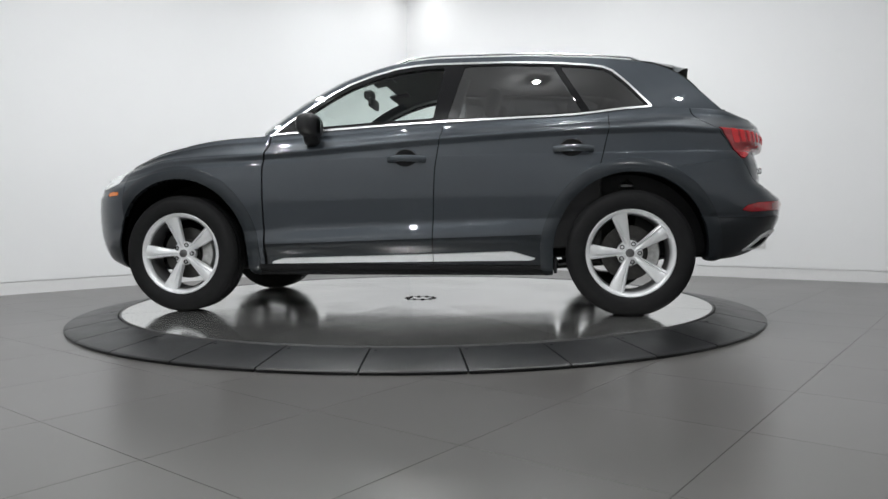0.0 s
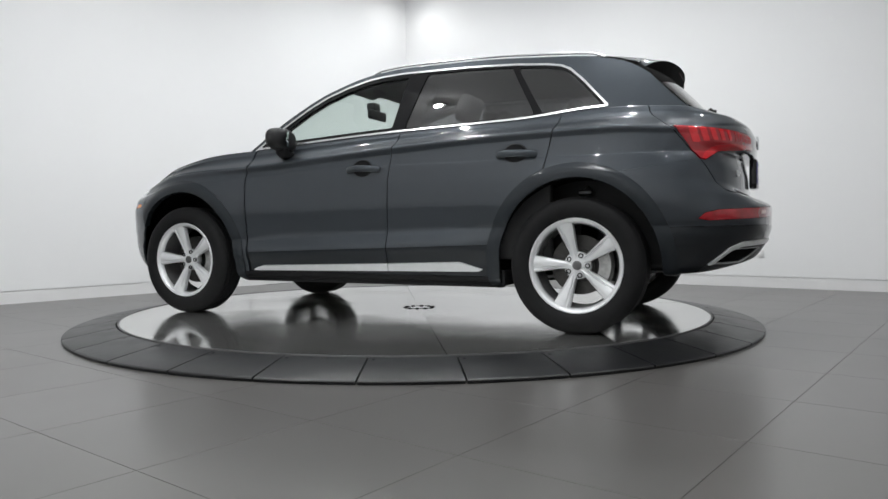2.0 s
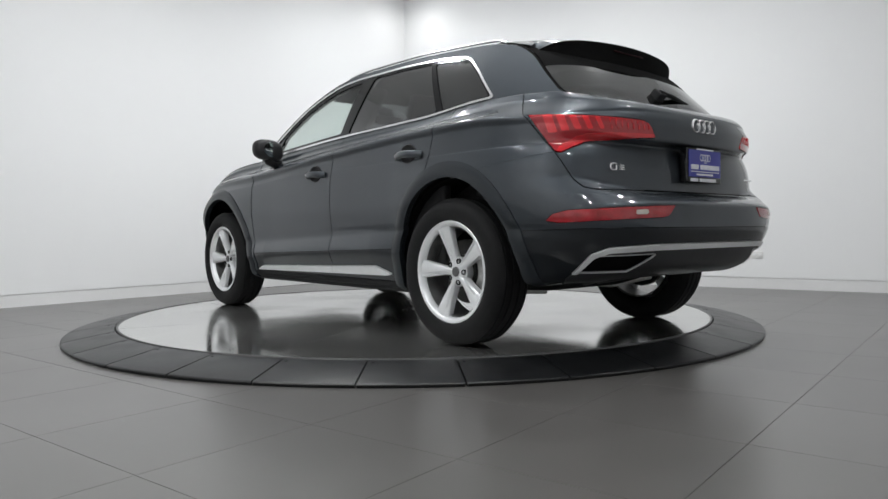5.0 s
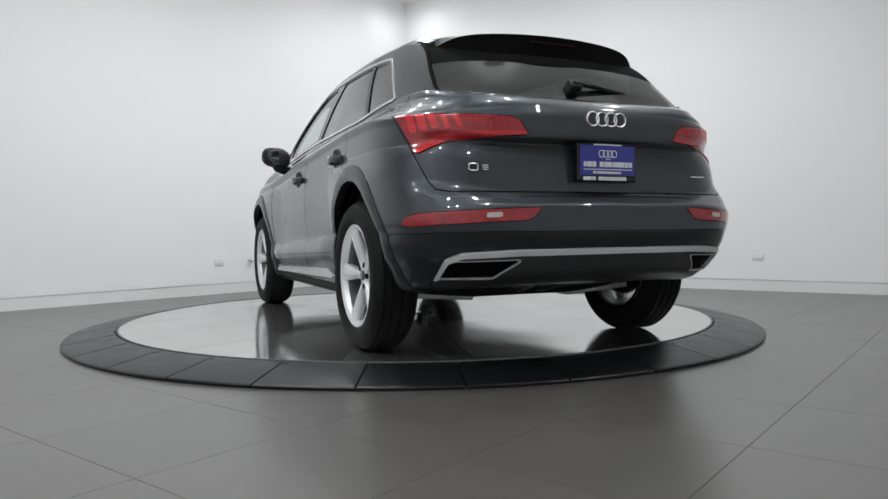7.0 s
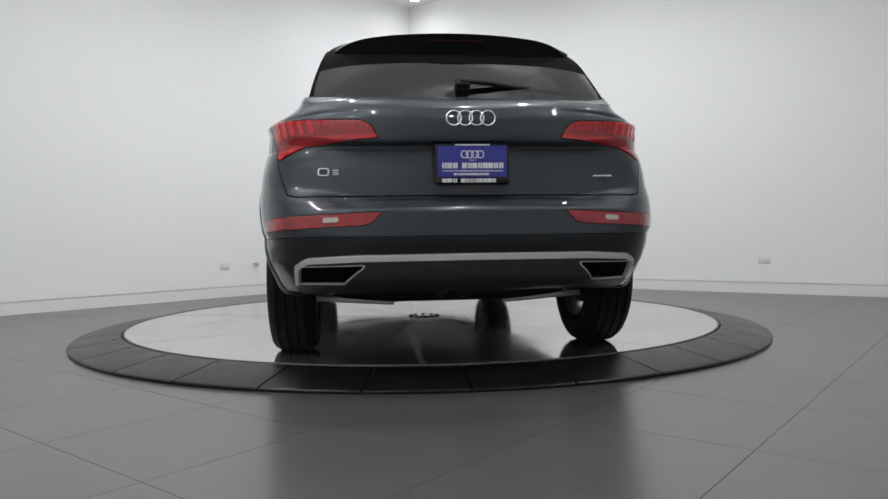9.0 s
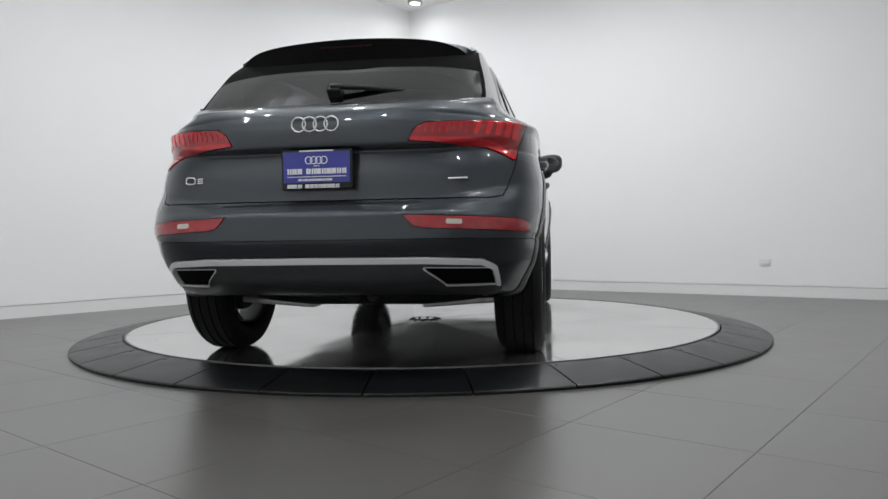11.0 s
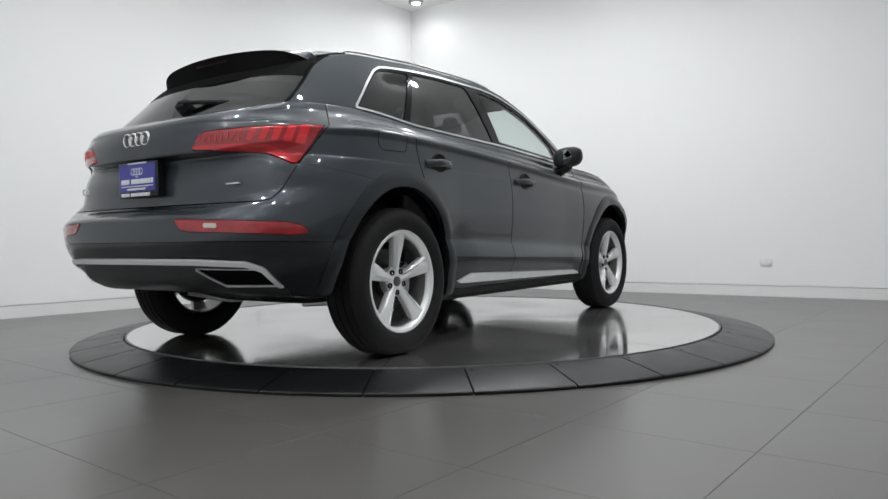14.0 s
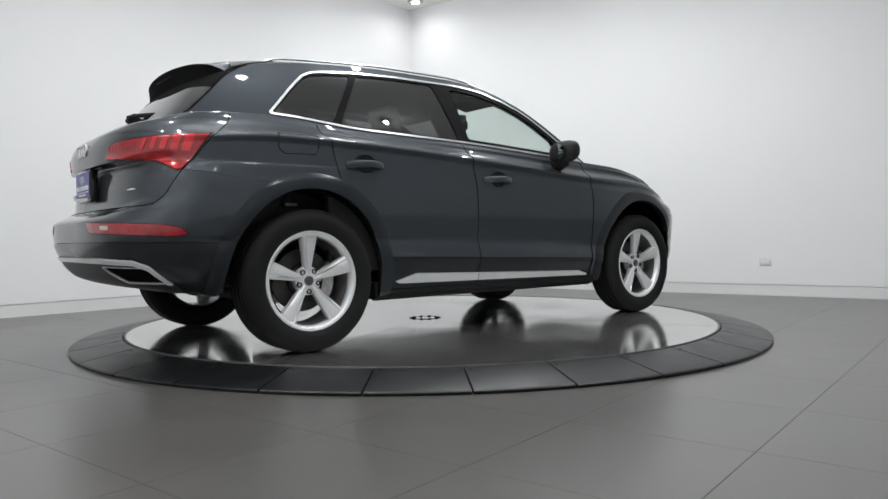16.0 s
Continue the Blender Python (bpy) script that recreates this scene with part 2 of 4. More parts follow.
LEVELS = [  # side height, side half width, rear height, rear x, front height, front x
    (0.24, 0.76, 0.335, -2.02, 0.22, 1.890), (0.275, 0.835, 0.35, -2.14, 0.28, 2.050), (0.35, 0.86, 0.40, -2.28, 0.34, 2.150),
    (0.435, 0.893, 0.50, -2.348, 0.45, 2.190), (0.53, 0.866, 0.585, -2.373, 0.55, 2.210), (0.61, 0.873, 0.685, -2.374, 0.65, 2.208),
    (0.74, 0.886, 0.725, -2.325, 0.73, 2.195), (0.84, 0.887, 0.757, -2.25, 0.77, 2.175), (0.92, 0.885, 0.86, -2.245, 0.820, 2.165),
    (0.97, 0.881, 0.966, -2.224, 0.840, 2.155), (0, 0.876, 0.985, -2.281, 0.860, 2.178), (0, 0.888, 1.06, -2.29, 0.880, 2.160),
    (0, 0.882, 1.12, -2.272, 0.900, 2.130), (0, 0.82, 1.165, -2.215, 0.925, 2.090), (0, 0.8, 1.2, -2.1, 0.945, 2.040)]
FLARE = [0.1, 0.3, 0.5, 0.75, 1, 1, 1, 0.9, 0.65, 0.5, 0.42, 0.36, 0.32, 0, 0]
flare = curve([(-2.0, 0.05), (-1.5, 0.05), (-1.25, 0.042), (-1.05, 0.026), (-0.85, 0.01), (-0.5, 0.001), (-0.2, 0), (0.5, 0.0), (0.8, 0.01), (1.0, 0.022), (1.3, 0.032), (1.6, 0.032)])


def lower_surface():
    lv = np.array(LEVELS)
    k = np.arange(len(lv))
    fine = np.linspace(0, len(lv) - 1, (len(lv) - 1) * 9 + 1)
    col = [curve(list(zip(k, lv[:, c])))(fine) for c in range(6)]
    swell = curve(list(zip(k, FLARE)))(fine)
    nose, tail = 1.3, -1.5
    psi_f, psi_r = np.linspace(0, 90, 42)[:-1], np.linspace(90, 0, 150)[1:]
    xs_mid = np.linspace(nose, tail, 221)
    rows = []
    for j, v in enumerate(fine):
        b, zr, xr, zf, xf = (col[c][j] for c in range(1, 6))

        def side_z(x):
            if v <= 9:
                tuck = max(0.0, zr - col[0][j]) * np.clip((-1.6 - x) / 0.25, 0, 1) * max(0.0, 1 - v / 4)
                rise = tuck + 0.042 * (0.8 - np.clip(x, -1.1, 0.9)) * max(0, 1 - abs(v - 3.6) / 2.2)
                z = np.full_like(x, col[0][j])
                top = np.minimum(0.97, shoulder(x) - 0.075)
                return np.where(z > 0.74, 0.74 + (z - 0.74) * (top - 0.74) / 0.23, z) + rise
            s, e = shoulder(x), belt(x)
            marks = [np.minimum(0.97, s - 0.075), s - 0.05, s - 0.012, s, s + (e - s) * 0.72, e]
            i = min(int(v - 9), 4)
            f = v - 9 - i
            return marks[i] * (1 - f) + marks[i + 1] * f

        def side_y(x):
            t = min(max((v - 12) / 1.0, 0), 1)
            crease = 0.024 * max(0, 1 - abs(v - 3) / 1.3) * np.clip((np.abs(x) - 0.68) / 0.25, 0, 1)
            bow = b - crease + swell[j] * flare(x) - 0.012 * np.clip((x - 0.75) / 0.45, 0, 1) * max(0, 1 - abs(v - 11.3) / 1.4)
            extra = 0.018 * (14 - v) / 1.0 if v > 13 else 0.018
            return bow * (1 - t) + (belt_y(x) + extra) * t

        n = 3.0 + 0.7 * math.exp(-((v - 7.6) / 2.3) ** 2) + 0.8 * math.exp(-((v - 4.2) / 2.0) ** 2) if v < 12 else 3.0 + (v - 12) * 1.5
        pts = []
        # front
        a, w = xf - nose, float(side_y(np.array([nose]))[0])
        m = 2.5 + 0.9 * min(max((11.5 - v) / 4, 0), 1)
        for p in psi_f:
            c, s = math.cos(radians(p)), math.sin(radians(p))
            r = ((c / a) ** m + (s / w) ** m) ** (-1 / m)
            x, y = nose + r * c, r * s
            t = min(max((75 - p) / 45, 0), 1)
            t = t * t * (3 - 2 * t)
            pts.append((x, y, float(side_z(np.array([x]))[0]) * (1 - t) + zf * t))
        zz, yy = side_z(xs_mid), side_y(xs_mid)
        pts += list(zip(xs_mid, yy, zz))
        a, w = tail - xr, float(side_y(np.array([tail]))[0])
        for p in psi_r:
            c, s = math.cos(radians(p)), math.sin(radians(p))
            r = ((c / a) ** n + (s / w) ** n) ** (-1 / n)
            x, y = tail - r * c, r * s
            t = min(max((62 - p) / 34, 0), 1)
            t = t * t * (3 - 2 * t)
            pts.append((x, y, float(side_z(np.array([x]))[0]) * (1 - t) + zr * t))
        rows.append(pts)
    rows.append([(x + (0.1 if x < -1.9 else 0), y * 0.94, z - 0.012) for x, y, z in rows[-1]])
    return np.array(rows)


def house_surface():
    """The side of the cabin above the belt line."""
    xs = np.concatenate([np.linspace(0.86, -1.5, 120), np.linspace(-1.5, -1.985, 42)[1:]])
    rows = []
    for t in np.linspace(-0.06, 1, 34):
        e, r, y = belt(xs), roof_z(xs), belt_y(xs)
        z = e + (np.maximum(r, e + 0.005) - e) * t
        h = np.maximum(z - e, -0.02)
        rows.append(np.stack([xs, y - 0.285 * h - 0.31 * h * h, z], -1))
    return np.array(rows)


def house_edge(xs):
    h = np.maximum(roof_z(xs) - belt(xs), 0.005)
    return belt_y(xs) - 0.285 * h - 0.31 * h * h


def top_surface():
    """Windscreen, roof and rear window in one sheet from side to side; half of it."""
    xs = np.concatenate([np.linspace(0.86, 0.0, 60), np.linspace(0, -1.5, 50)[1:], np.linspace(-1.5, -2.05, 64)[1:]])
    ye, ze = house_edge(xs), np.where(xs < -1.5, roof_z(xs), np.maximum(roof_z(xs), belt(xs) + 0.005))
    dx, dz = np.gradient(xs), np.gradient(ze)
    ln = np.hypot(dx, dz)
    nx, nz = dz / ln, -dx / ln          # outward normal of the edge line, in the x-z plane
    nx, nz = np.where(nz < 0, -nx, nx), np.abs(nz)
    bulge = curve([(-2.06, 0.035), (-1.95, 0.06), (-1.85, 0.066), (-1.6, 0.05), (-1, 0.042), (0, 0.05), (0.5, 0.1), (0.86, 0.14)])(xs)
    rows = []
    for s in np.linspace(1, 0, 30):
        k = (1 - s ** 2.6) * bulge + 0.012 * (1 - s ** 14)
        rows.append(np.stack([xs + nx * k, ye * s, ze + nz * k], -1))
    return np.array(rows)


def soup(grid):
    """Triangles with vertex normals from a grid of points."""
    a, b = grid.shape[:2]
    du, dv = np.gradient(grid, axis=1), np.gradient(grid, axis=0)
    n = np.cross(du, dv).reshape(-1, 3)
    n /= np.maximum(np.linalg.norm(n, axis=1, keepdims=True), 1e-9)
    i = np.arange(a * b).reshape(a, b)
    p, q, r, s = i[:-1, :-1].ravel(), i[:-1, 1:].ravel(), i[1:, 1:].ravel(), i[1:, :-1].ravel()
    return [grid.reshape(-1, 3).copy(), n, np.concatenate([np.stack([p, q, r], 1), np.stack([p, r, s], 1)])]


def outward(sp, centre=(0, 0, 0.7)):
    v, n, f = sp
    fn = np.cross(v[f[:, 1]] - v[f[:, 0]], v[f[:, 2]] - v[f[:, 0]])
    c = v[f].mean(1) - np.array(centre)
    if (fn * c * [0.3, 1, 1]).sum() < 0:
        f = f[:, ::-1]
        fn = -fn
    if (n[f[:, 0]] * fn).sum() < 0:
        n = -n
    return [v, n, f]


def split(sp, d):
    """Cuts a soup where the values d at its vertices pass zero: the part below zero, and the rest."""
    v, n, f = sp
    s = d[f] < 0
    k = s.sum(1)
    ins, out = [f[k == 3]], [f[k == 0]]
    nv, nn, base = [v], [n], len(v)
    for lone in (True, False):
        m = f[(k == 1) if lone else (k == 2)]
        if not len(m):
            continue
        sm = d[m] < 0
        idx = np.argmax(sm if lone else ~sm, 1)
        r = np.arange(len(m))
        a, b, c = m[r, idx], m[r, (idx + 1) % 3], m[r, (idx + 2) % 3]
        new_ids = []
        for e in (b, c):
            t = np.clip(d[a] / (d[a] - d[e]), 0, 1)[:, None]
            nv.append(v[a] * (1 - t) + v[e] * t)
            nn.append(n[a] * (1 - t) + n[e] * t)
            new_ids.append(base + r)
            base += len(m)
        p, q = new_ids
        one, two = np.stack([a, p, q], 1), np.concatenate([np.stack([p, b, c], 1), np.stack([p, c, q], 1)])
        (ins if lone else out).append(one)
        (out if lone else ins).append(two)
    v, n = np.concatenate(nv), np.concatenate(nn)
    return [v, n, np.concatenate(ins)], [v, n, np.concatenate(out)]


def inside(points, poly):
    """Signed distance of 2D points from a closed outline, negative within."""
    p = np.asarray(points)
    q = np.array(poly, float)
    best, odd = np.full(len(p), 1e9), np.zeros(len(p), bool)
    for a, b in zip(q, np.roll(q, -1, 0)):
        e, w = b - a, p - a
        t = np.clip((w @ e) / (e @ e), 0, 1)
        best = np.minimum(best, np.hypot(*(w - t[:, None] * e).T))
        c = (a[1] > p[:, 1]) != (b[1] > p[:, 1])
        with np.errstate(divide="ignore", invalid="ignore"):
            odd ^= c & (p[:, 0] < (b[0] - a[0]) * (p[:, 1] - a[1]) / (b[1] - a[1]) + a[0])
    return np.where(odd, -best, best)


def cut(sp, fn, gap=0.0):
    """The part of a soup within a shape, and what is left outside it, with a gap between."""
    a, rest = split(sp, fn(sp[0]) + gap / 2)
    if gap:
        _, rest = split(rest, fn(rest[0]) - gap / 2)
    return a, rest


def both(sp):
    v, n, f = sp
    w, m = v * [1, -1, 1], n * [1, -1, 1]
    return [np.concatenate([v, w]), np.concatenate([n, m]), np.concatenate([f, f[:, ::-1] + len(v)])]


def mirror(sp):
    return [sp[0] * [1, -1, 1], sp[1] * [1, -1, 1], sp[2][:, ::-1]]


def shell(name, sp, material, parent, label="", rim=0.012, lift=0.0):
    """A mesh from a soup, with its edges turned in by the rim's depth."""
    v, n, f = sp
    used = np.unique(f)
    v, n = v[used], n[used]
    f = np.searchsorted(used, f)
    key, first, inv = np.unique(np.round(v * 20000).astype(np.int64), axis=0, return_index=True, return_inverse=True)
    inv = inv.ravel()
    v, n, f = v[first], n[first], inv[f]
    f = f[(f[:, 0] != f[:, 1]) & (f[:, 1] != f[:, 2]) & (f[:, 2] != f[:, 0])]
    n = n / np.maximum(np.linalg.norm(n, axis=1, keepdims=True), 1e-9)
    if callable(lift):
        h, eps = lift(v), 1e-4
        g = np.stack([(lift(v + eps * np.eye(3)[k]) - h) / eps for k in range(3)], -1)
        g -= (g * n).sum(1, keepdims=True) * n
        v = v + n * h[:, None]
        n = n - g
        n = n / np.linalg.norm(n, axis=1, keepdims=True)
    else:
        v = v + n * lift
    e = np.concatenate([f[:, [0, 1]], f[:, [1, 2]], f[:, [2, 0]]])
    code = e.min(1) * (len(v) + 1) + e.max(1)
    u, idx, cnt = np.unique(code, return_index=True, return_counts=True)
    rimv, rimf = np.zeros((0, 3)), np.zeros((0, 4), int)
    if rim:
        be = e[idx[cnt == 1]]
        be = be[~((np.abs(v[be[:, 0], 1]) < 1e-4) & (np.abs(v[be[:, 1], 1]) < 1e-4))]
        m = len(be)
        a, b = be[:, 0], be[:, 1]
        rimv = np.concatenate([v[b], v[a], v[a] - n[a] * rim, v[b] - n[b] * rim])
        i = len(v) + np.arange(m)
        rimf = np.stack([i, i + m, i + 2 * m, i + 3 * m], 1)
    me = bpy.data.meshes.new(name)
    allv = np.concatenate([v, rimv])
    me.from_pydata(allv.tolist(), [], f.tolist() + rimf.tolist())
    me.polygons.foreach_set("use_smooth", [True] * len(me.polygons))
    fl = np.zeros((len(rimf), 3))
    if len(rimf):
        fl = np.cross(allv[rimf[:, 1]] - allv[rimf[:, 0]], allv[rimf[:, 3]] - allv[rimf[:, 0]])
        fl /= np.maximum(np.linalg.norm(fl, axis=1, keepdims=True), 1e-9)
    loops = np.concatenate([n[f.ravel()], np.repeat(fl, 4, 0)])
    if len(loops) == len(me.loops):
        me.normals_split_custom_set(loops.tolist())
    return link_mesh(name, me, material, parent, label)


def main_piece(sp):
    """Drops slivers that hang on to no large piece."""
    v, n, f = sp
    _, inv = np.unique(np.round(v * 20000).astype(np.int64), axis=0, return_inverse=True)
    g = inv.ravel()[f]
    lab = np.arange(g.max() + 1)
    while True:
        m = lab[g].min(1)
        nxt = lab.copy()
        np.minimum.at(nxt, g.ravel(), np.repeat(m, 3))
        nxt = nxt[nxt]
        if (nxt == lab).all():
            break
        lab = nxt
    ids, cnt = np.unique(lab[g[:, 0]], return_counts=True)
    return [v, n, f[np.isin(lab[g[:, 0]], ids[cnt == cnt.max()])]]


def xz(poly):
    return lambda v: inside(v[:, [0, 2]], poly)


def wrap(v):
    """Distance round the tail from the middle, and height."""
    return np.stack([np.abs(v[:, 1]) + 0.9 * (v[:, 0] + 2.3), v[:, 2]], -1)


def tailpoly(poly, reach=-1.7):
    return lambda v: np.maximum(inside(wrap(v), poly), v[:, 0] - reach)


def ellipse(cx, cz, rx, rz):
    return lambda v: (np.hypot((v[:, 0] - cx) / rx, (v[:, 2] - cz) / rz) - 1) * min(rx, rz)


def union(*fns):
    return lambda v: np.min([f(v) for f in fns], 0)

# ---- the room ----
def frame2d(angle):
    a = radians(angle)
    return Vector((math.cos(a), math.sin(a), 0)), Vector((math.sin(a), -math.cos(a), 0))


def wall(name, angle, dist, t0, t1, label):
    """A wall whose inner face lies dist from the centre in the direction of angle; with its skirting."""
    n, t = frame2d(angle)
    m = Matrix((Vector((*t[:2], 0, 0)), Vector((*n[:2], 0, 0)), Vector((0, 0, 1, 0)), Vector((0, 0, 0, 1)))).transposed()
    m = Matrix.Translation(n * dist) @ m
    bm = bmesh.new()
    box(bm, t0, t1, 0, 0.15, 0.118, CEILING)
    w = part(name, bm, WALL, smooth=False)
    w.matrix_world = m
    tagged(w, label, "wall", kind="structure")
    bm = bmesh.new()
    box(bm, t0, t1, 0.0, 0.15, 0, 0.108)      # flush skirting under a shadow gap
    box(bm, t0, t1, 0.012, 0.15, 0.108, 0.118)
    b = part("baseboard", bm, BASE, smooth=False)
    b.matrix_world = m
    tagged(b, "white flush baseboard below a narrow shadow gap", "baseboard", kind="structure")
    return m


M_R = wall("wall_north", *WALL_R, -3.9, 9.0, "smooth white studio wall with flush skirting")
M_L = wall("wall_west", *WALL_L, -9.0, 3.75, "smooth white studio wall meeting the other in a corner")
wall("wall_south", WALL_R[0] + 180, 5.5, -10, 10, "smooth white studio wall")
wall("wall_east", WALL_L[0] + 180, 7.6, -10, 10, "smooth white studio wall")

bm = bmesh.new()
box(bm, -11, 11, -11, 11, CEILING, CEILING + 0.2)
tagged(part("ceiling", bm, CEIL, smooth=False), "pale grey painted studio ceiling", "ceiling", kind="structure")

bm = bmesh.new()
box(bm, -11, 11, -11, 11, -0.2, -0.0014)
FLOOR = tagged(part("floor", bm, GROUT, smooth=False), "large square grey porcelain floor tiles with thin dark joints", "floor", kind="structure")


def outlet(m, x, z, label):
    root = new("wall_outlet")
    root.matrix_world = m @ Matrix.Translation((x, 0, z))
    tagged(root, label, "socket", group="wall outlets")
    bm = bmesh.new()
    box(bm, -0.058, 0.058, -0.008, 0.0, -0.036, 0.036, bevel=0.003)
    part("cover_plate", bm, PLASTIC_WHITE, root)
    for s in (-0.026, 0.026):
        bm = bmesh.new()
        box(bm, s - 0.017, s + 0.017, -0.011, -0.006, -0.014, 0.014, bevel=0.002)
        part("socket", bm, BASE, root)
    return root


def on_wall(m, p):
    return (m.inverted() @ Vector((*p, 0))).x


outlet(M_R, on_wall(M_R, (3.528, 2.065)), 0.355, "white double wall outlet above the skirting")
outlet(M_L, on_wall(M_L, (-2.223, 2.774)), 0.349, "white double wall outlet above the skirting")
root = new("wall_valve")
root.matrix_world = M_L @ Matrix.Translation((on_wall(M_L, (-1.964, 3.056)), 0, 0.36))
tagged(root, "small dark metal knob on a short stem on the wall", "valve")
bm = bmesh.new()
tube(bm, [(0, 0, 0), (0, -0.05, 0)], 0.01)
part("stem", bm, STEEL, root)
bm = bmesh.new()
bmesh.ops.create_uvsphere(bm, u_segments=14, v_segments=10, radius=0.026, matrix=Matrix.Translation((0, -0.06, 0)))
part("knob", bm, CASTING, root)


def ceiling_lamp():
    root = new("ceiling_lamp")
    bm = bmesh.new()
    lathe(bm, [(0, 0.0), (0.05, 0.0), (0.05, -0.02), (0.08, -0.035), (0.1, -0.075), (0.1, -0.095), (0.09, -0.102), (0.053, -0.1)], 32)
    part("housing", bm, LAMP_BODY, root)
    bm = bmesh.new()
    lathe(bm, [(0.052, -0.1), (0.052, -0.094), (0.03, -0.09), (0, -0.088)], 32)
    part("lens", bm, LAMP_GLOW, root, "glowing white lens")
    return tagged(root, "round grey ceiling lamp with a glowing white lens", "ceiling lamp", group="ceiling lamps")


for i, (x, y) in enumerate(LAMPS):
    if i == 0:
        first = ceiling_lamp()
        first.matrix_world = pose(x, y, CEILING)
    else:
        copy_thing(first, pose(x, y, CEILING))
    share = 0.12 if i == 0 else 1.15 if i == 1 else 1.0
    light = bpy.data.lights.new("lamp_light", "AREA")
    light.shape, light.size, light.color, light.spread = "DISK", 0.095, LAMP_COLOUR, radians(172)
    light.energy = LAMP_DOWN * share
    new("lamp_light", light).matrix_world = pose(x, y, CEILING - 0.115)
    light = bpy.data.lights.new("lamp_glow", "POINT")
    light.shadow_soft_size, light.color, light.energy = 0.03, LAMP_COLOUR, LAMP_ROUND * share
    new("lamp_glow", light).matrix_world = pose(x, y, CEILING - 0.165)




# ---- turntable ----
SECTORS, SEAM0, STEP = 32, -96.5, 11.25


def ring_plate():
    """One wedge of the ramp ring, lying along +x."""
    bm = bmesh.new()
    half = radians(STEP / 2) - 0.0018
    prof = [(R_DISC + 0.007, 0.0), (R_DISC + 0.007, 0.06), (R_DISC + 0.011, 0.064), (R_DISC + 0.05, 0.061), (R_RING - 0.012, 0.02), (R_RING - 0.003, 0.0165), (R_RING, 0.013), (R_RING - 0.004, 0.0)]
    lathe(bm, prof, 6, a0=-half, a1=half, closed=False)
    bm.verts.ensure_lookup_table()
    n = len(prof)
    bm.faces.new([bm.verts[i] for i in range(n)])
    bm.faces.new([bm.verts[6 * n + i] for i in range(n)])
    return bm


RING = new("turntable_ring")
tagged(RING, "black rubber-coated ramp ring of wedge plates round the turntable", "turntable ring")
first_plate = part("ring_plate", ring_plate(), RINGMAT, RING)
bm = bmesh.new()
lathe(bm, [(0, 0.002), (0.006, 0.002), (0.009, 0.001), (0.009, -0.01)], 12)
first_bolt = part("bolt", bm, BLACK, first_plate)
for i in range(SECTORS):
    a = SEAM0 + STEP * (i + 0.5)
    p = first_plate if i == 0 else new("ring_plate", first_plate.data)
    p.parent = RING
    p.matrix_local = pose(0, 0, 0, 0, 0, a)
    for j, s in enumerate((-0.43,)):
        b = first_bolt if i == 0 and j == 0 else new("bolt", first_bolt.data)
        b.parent = p
        t = radians(STEP * s)
        b.matrix_local = Matrix.Translation(((R_DISC + 0.05) * math.cos(t), (R_DISC + 0.05) * math.sin(t), 0.06))

TABLE = new("turntable")
tagged(TABLE, "round polished steel turntable deck under the car", "turntable")
first_deck = None
for i in range(8):
    bm = bmesh.new()
    half = radians(22.5) - 0.0011
    prof = [(0.12, DISC_Z - 0.03), (0.12, DISC_Z), (0.7, DISC_Z), (1.4, DISC_Z), (R_DISC - 0.012, DISC_Z), (R_DISC - 0.012, DISC_Z - 0.03)]
    if first_deck is None:
        lathe(bm, prof, 12, a0=-half, a1=half, closed=False)
        first_deck = part("deck_plate", bm, PLATFORM, TABLE, smooth=False)
        d = first_deck
    else:
        bm.free()
        d = new("deck_plate", first_deck.data)
        d.parent = TABLE
    d.matrix_local = pose(0, 0, 0, 0, 0, 45 * i + 8)
bm = bmesh.new()
lathe(bm, [(R_DISC - 0.011, DISC_Z - 0.04), (R_DISC - 0.011, DISC_Z + 0.003), (R_DISC - 0.001, DISC_Z + 0.003), (R_DISC, DISC_Z), (R_DISC, DISC_Z - 0.04)], 160)
part("edge_strip", bm, STEEL, TABLE, "dull metal edge strip")
bm = bmesh.new()
lathe(bm, [(0, DISC_Z + 0.001), (0.085, DISC_Z + 0.001), (0.112, DISC_Z - 0.002), (0.118, DISC_Z - 0.006), (0.118, DISC_Z - 0.03)], 48)
part("hub_cover", bm, PLATFORM, TABLE)
bm = bmesh.new()
lathe(bm, [(0.0, 0), (2.03, 0), (2.03, DISC_Z - 0.032), (0, DISC_Z - 0.032)], 96)
part("deck_base", bm, BLACK, TABLE)
for i in range(10):
    bm = bmesh.new()
    a = 2 * math.pi * i / 10
    lathe(bm, [(0, 0.005), (0.011, 0.005), (0.014, 0.0), (0.014, -0.004)], 10, Matrix.Translation((0.1 * math.cos(a), 0.1 * math.sin(a), DISC_Z + 0.001)))
    part("bolt", bm, BLACK, TABLE)

# ---- the car ----
CAR = new("car")
tagged(CAR, "dark grey metallic utility car with silver wheels on a turntable", "car")
WHEEL_X, WHEEL_Y, WHEEL_Z, TYRE_R = 1.41, 0.803, 0.374, 0.374

LOWER = outward(soup(lower_surface()))
HOUSE = outward(soup(house_surface()), (0, 0, 1.2))
TOP = outward(soup(top_surface()), (-0.5, 0, 1.0))

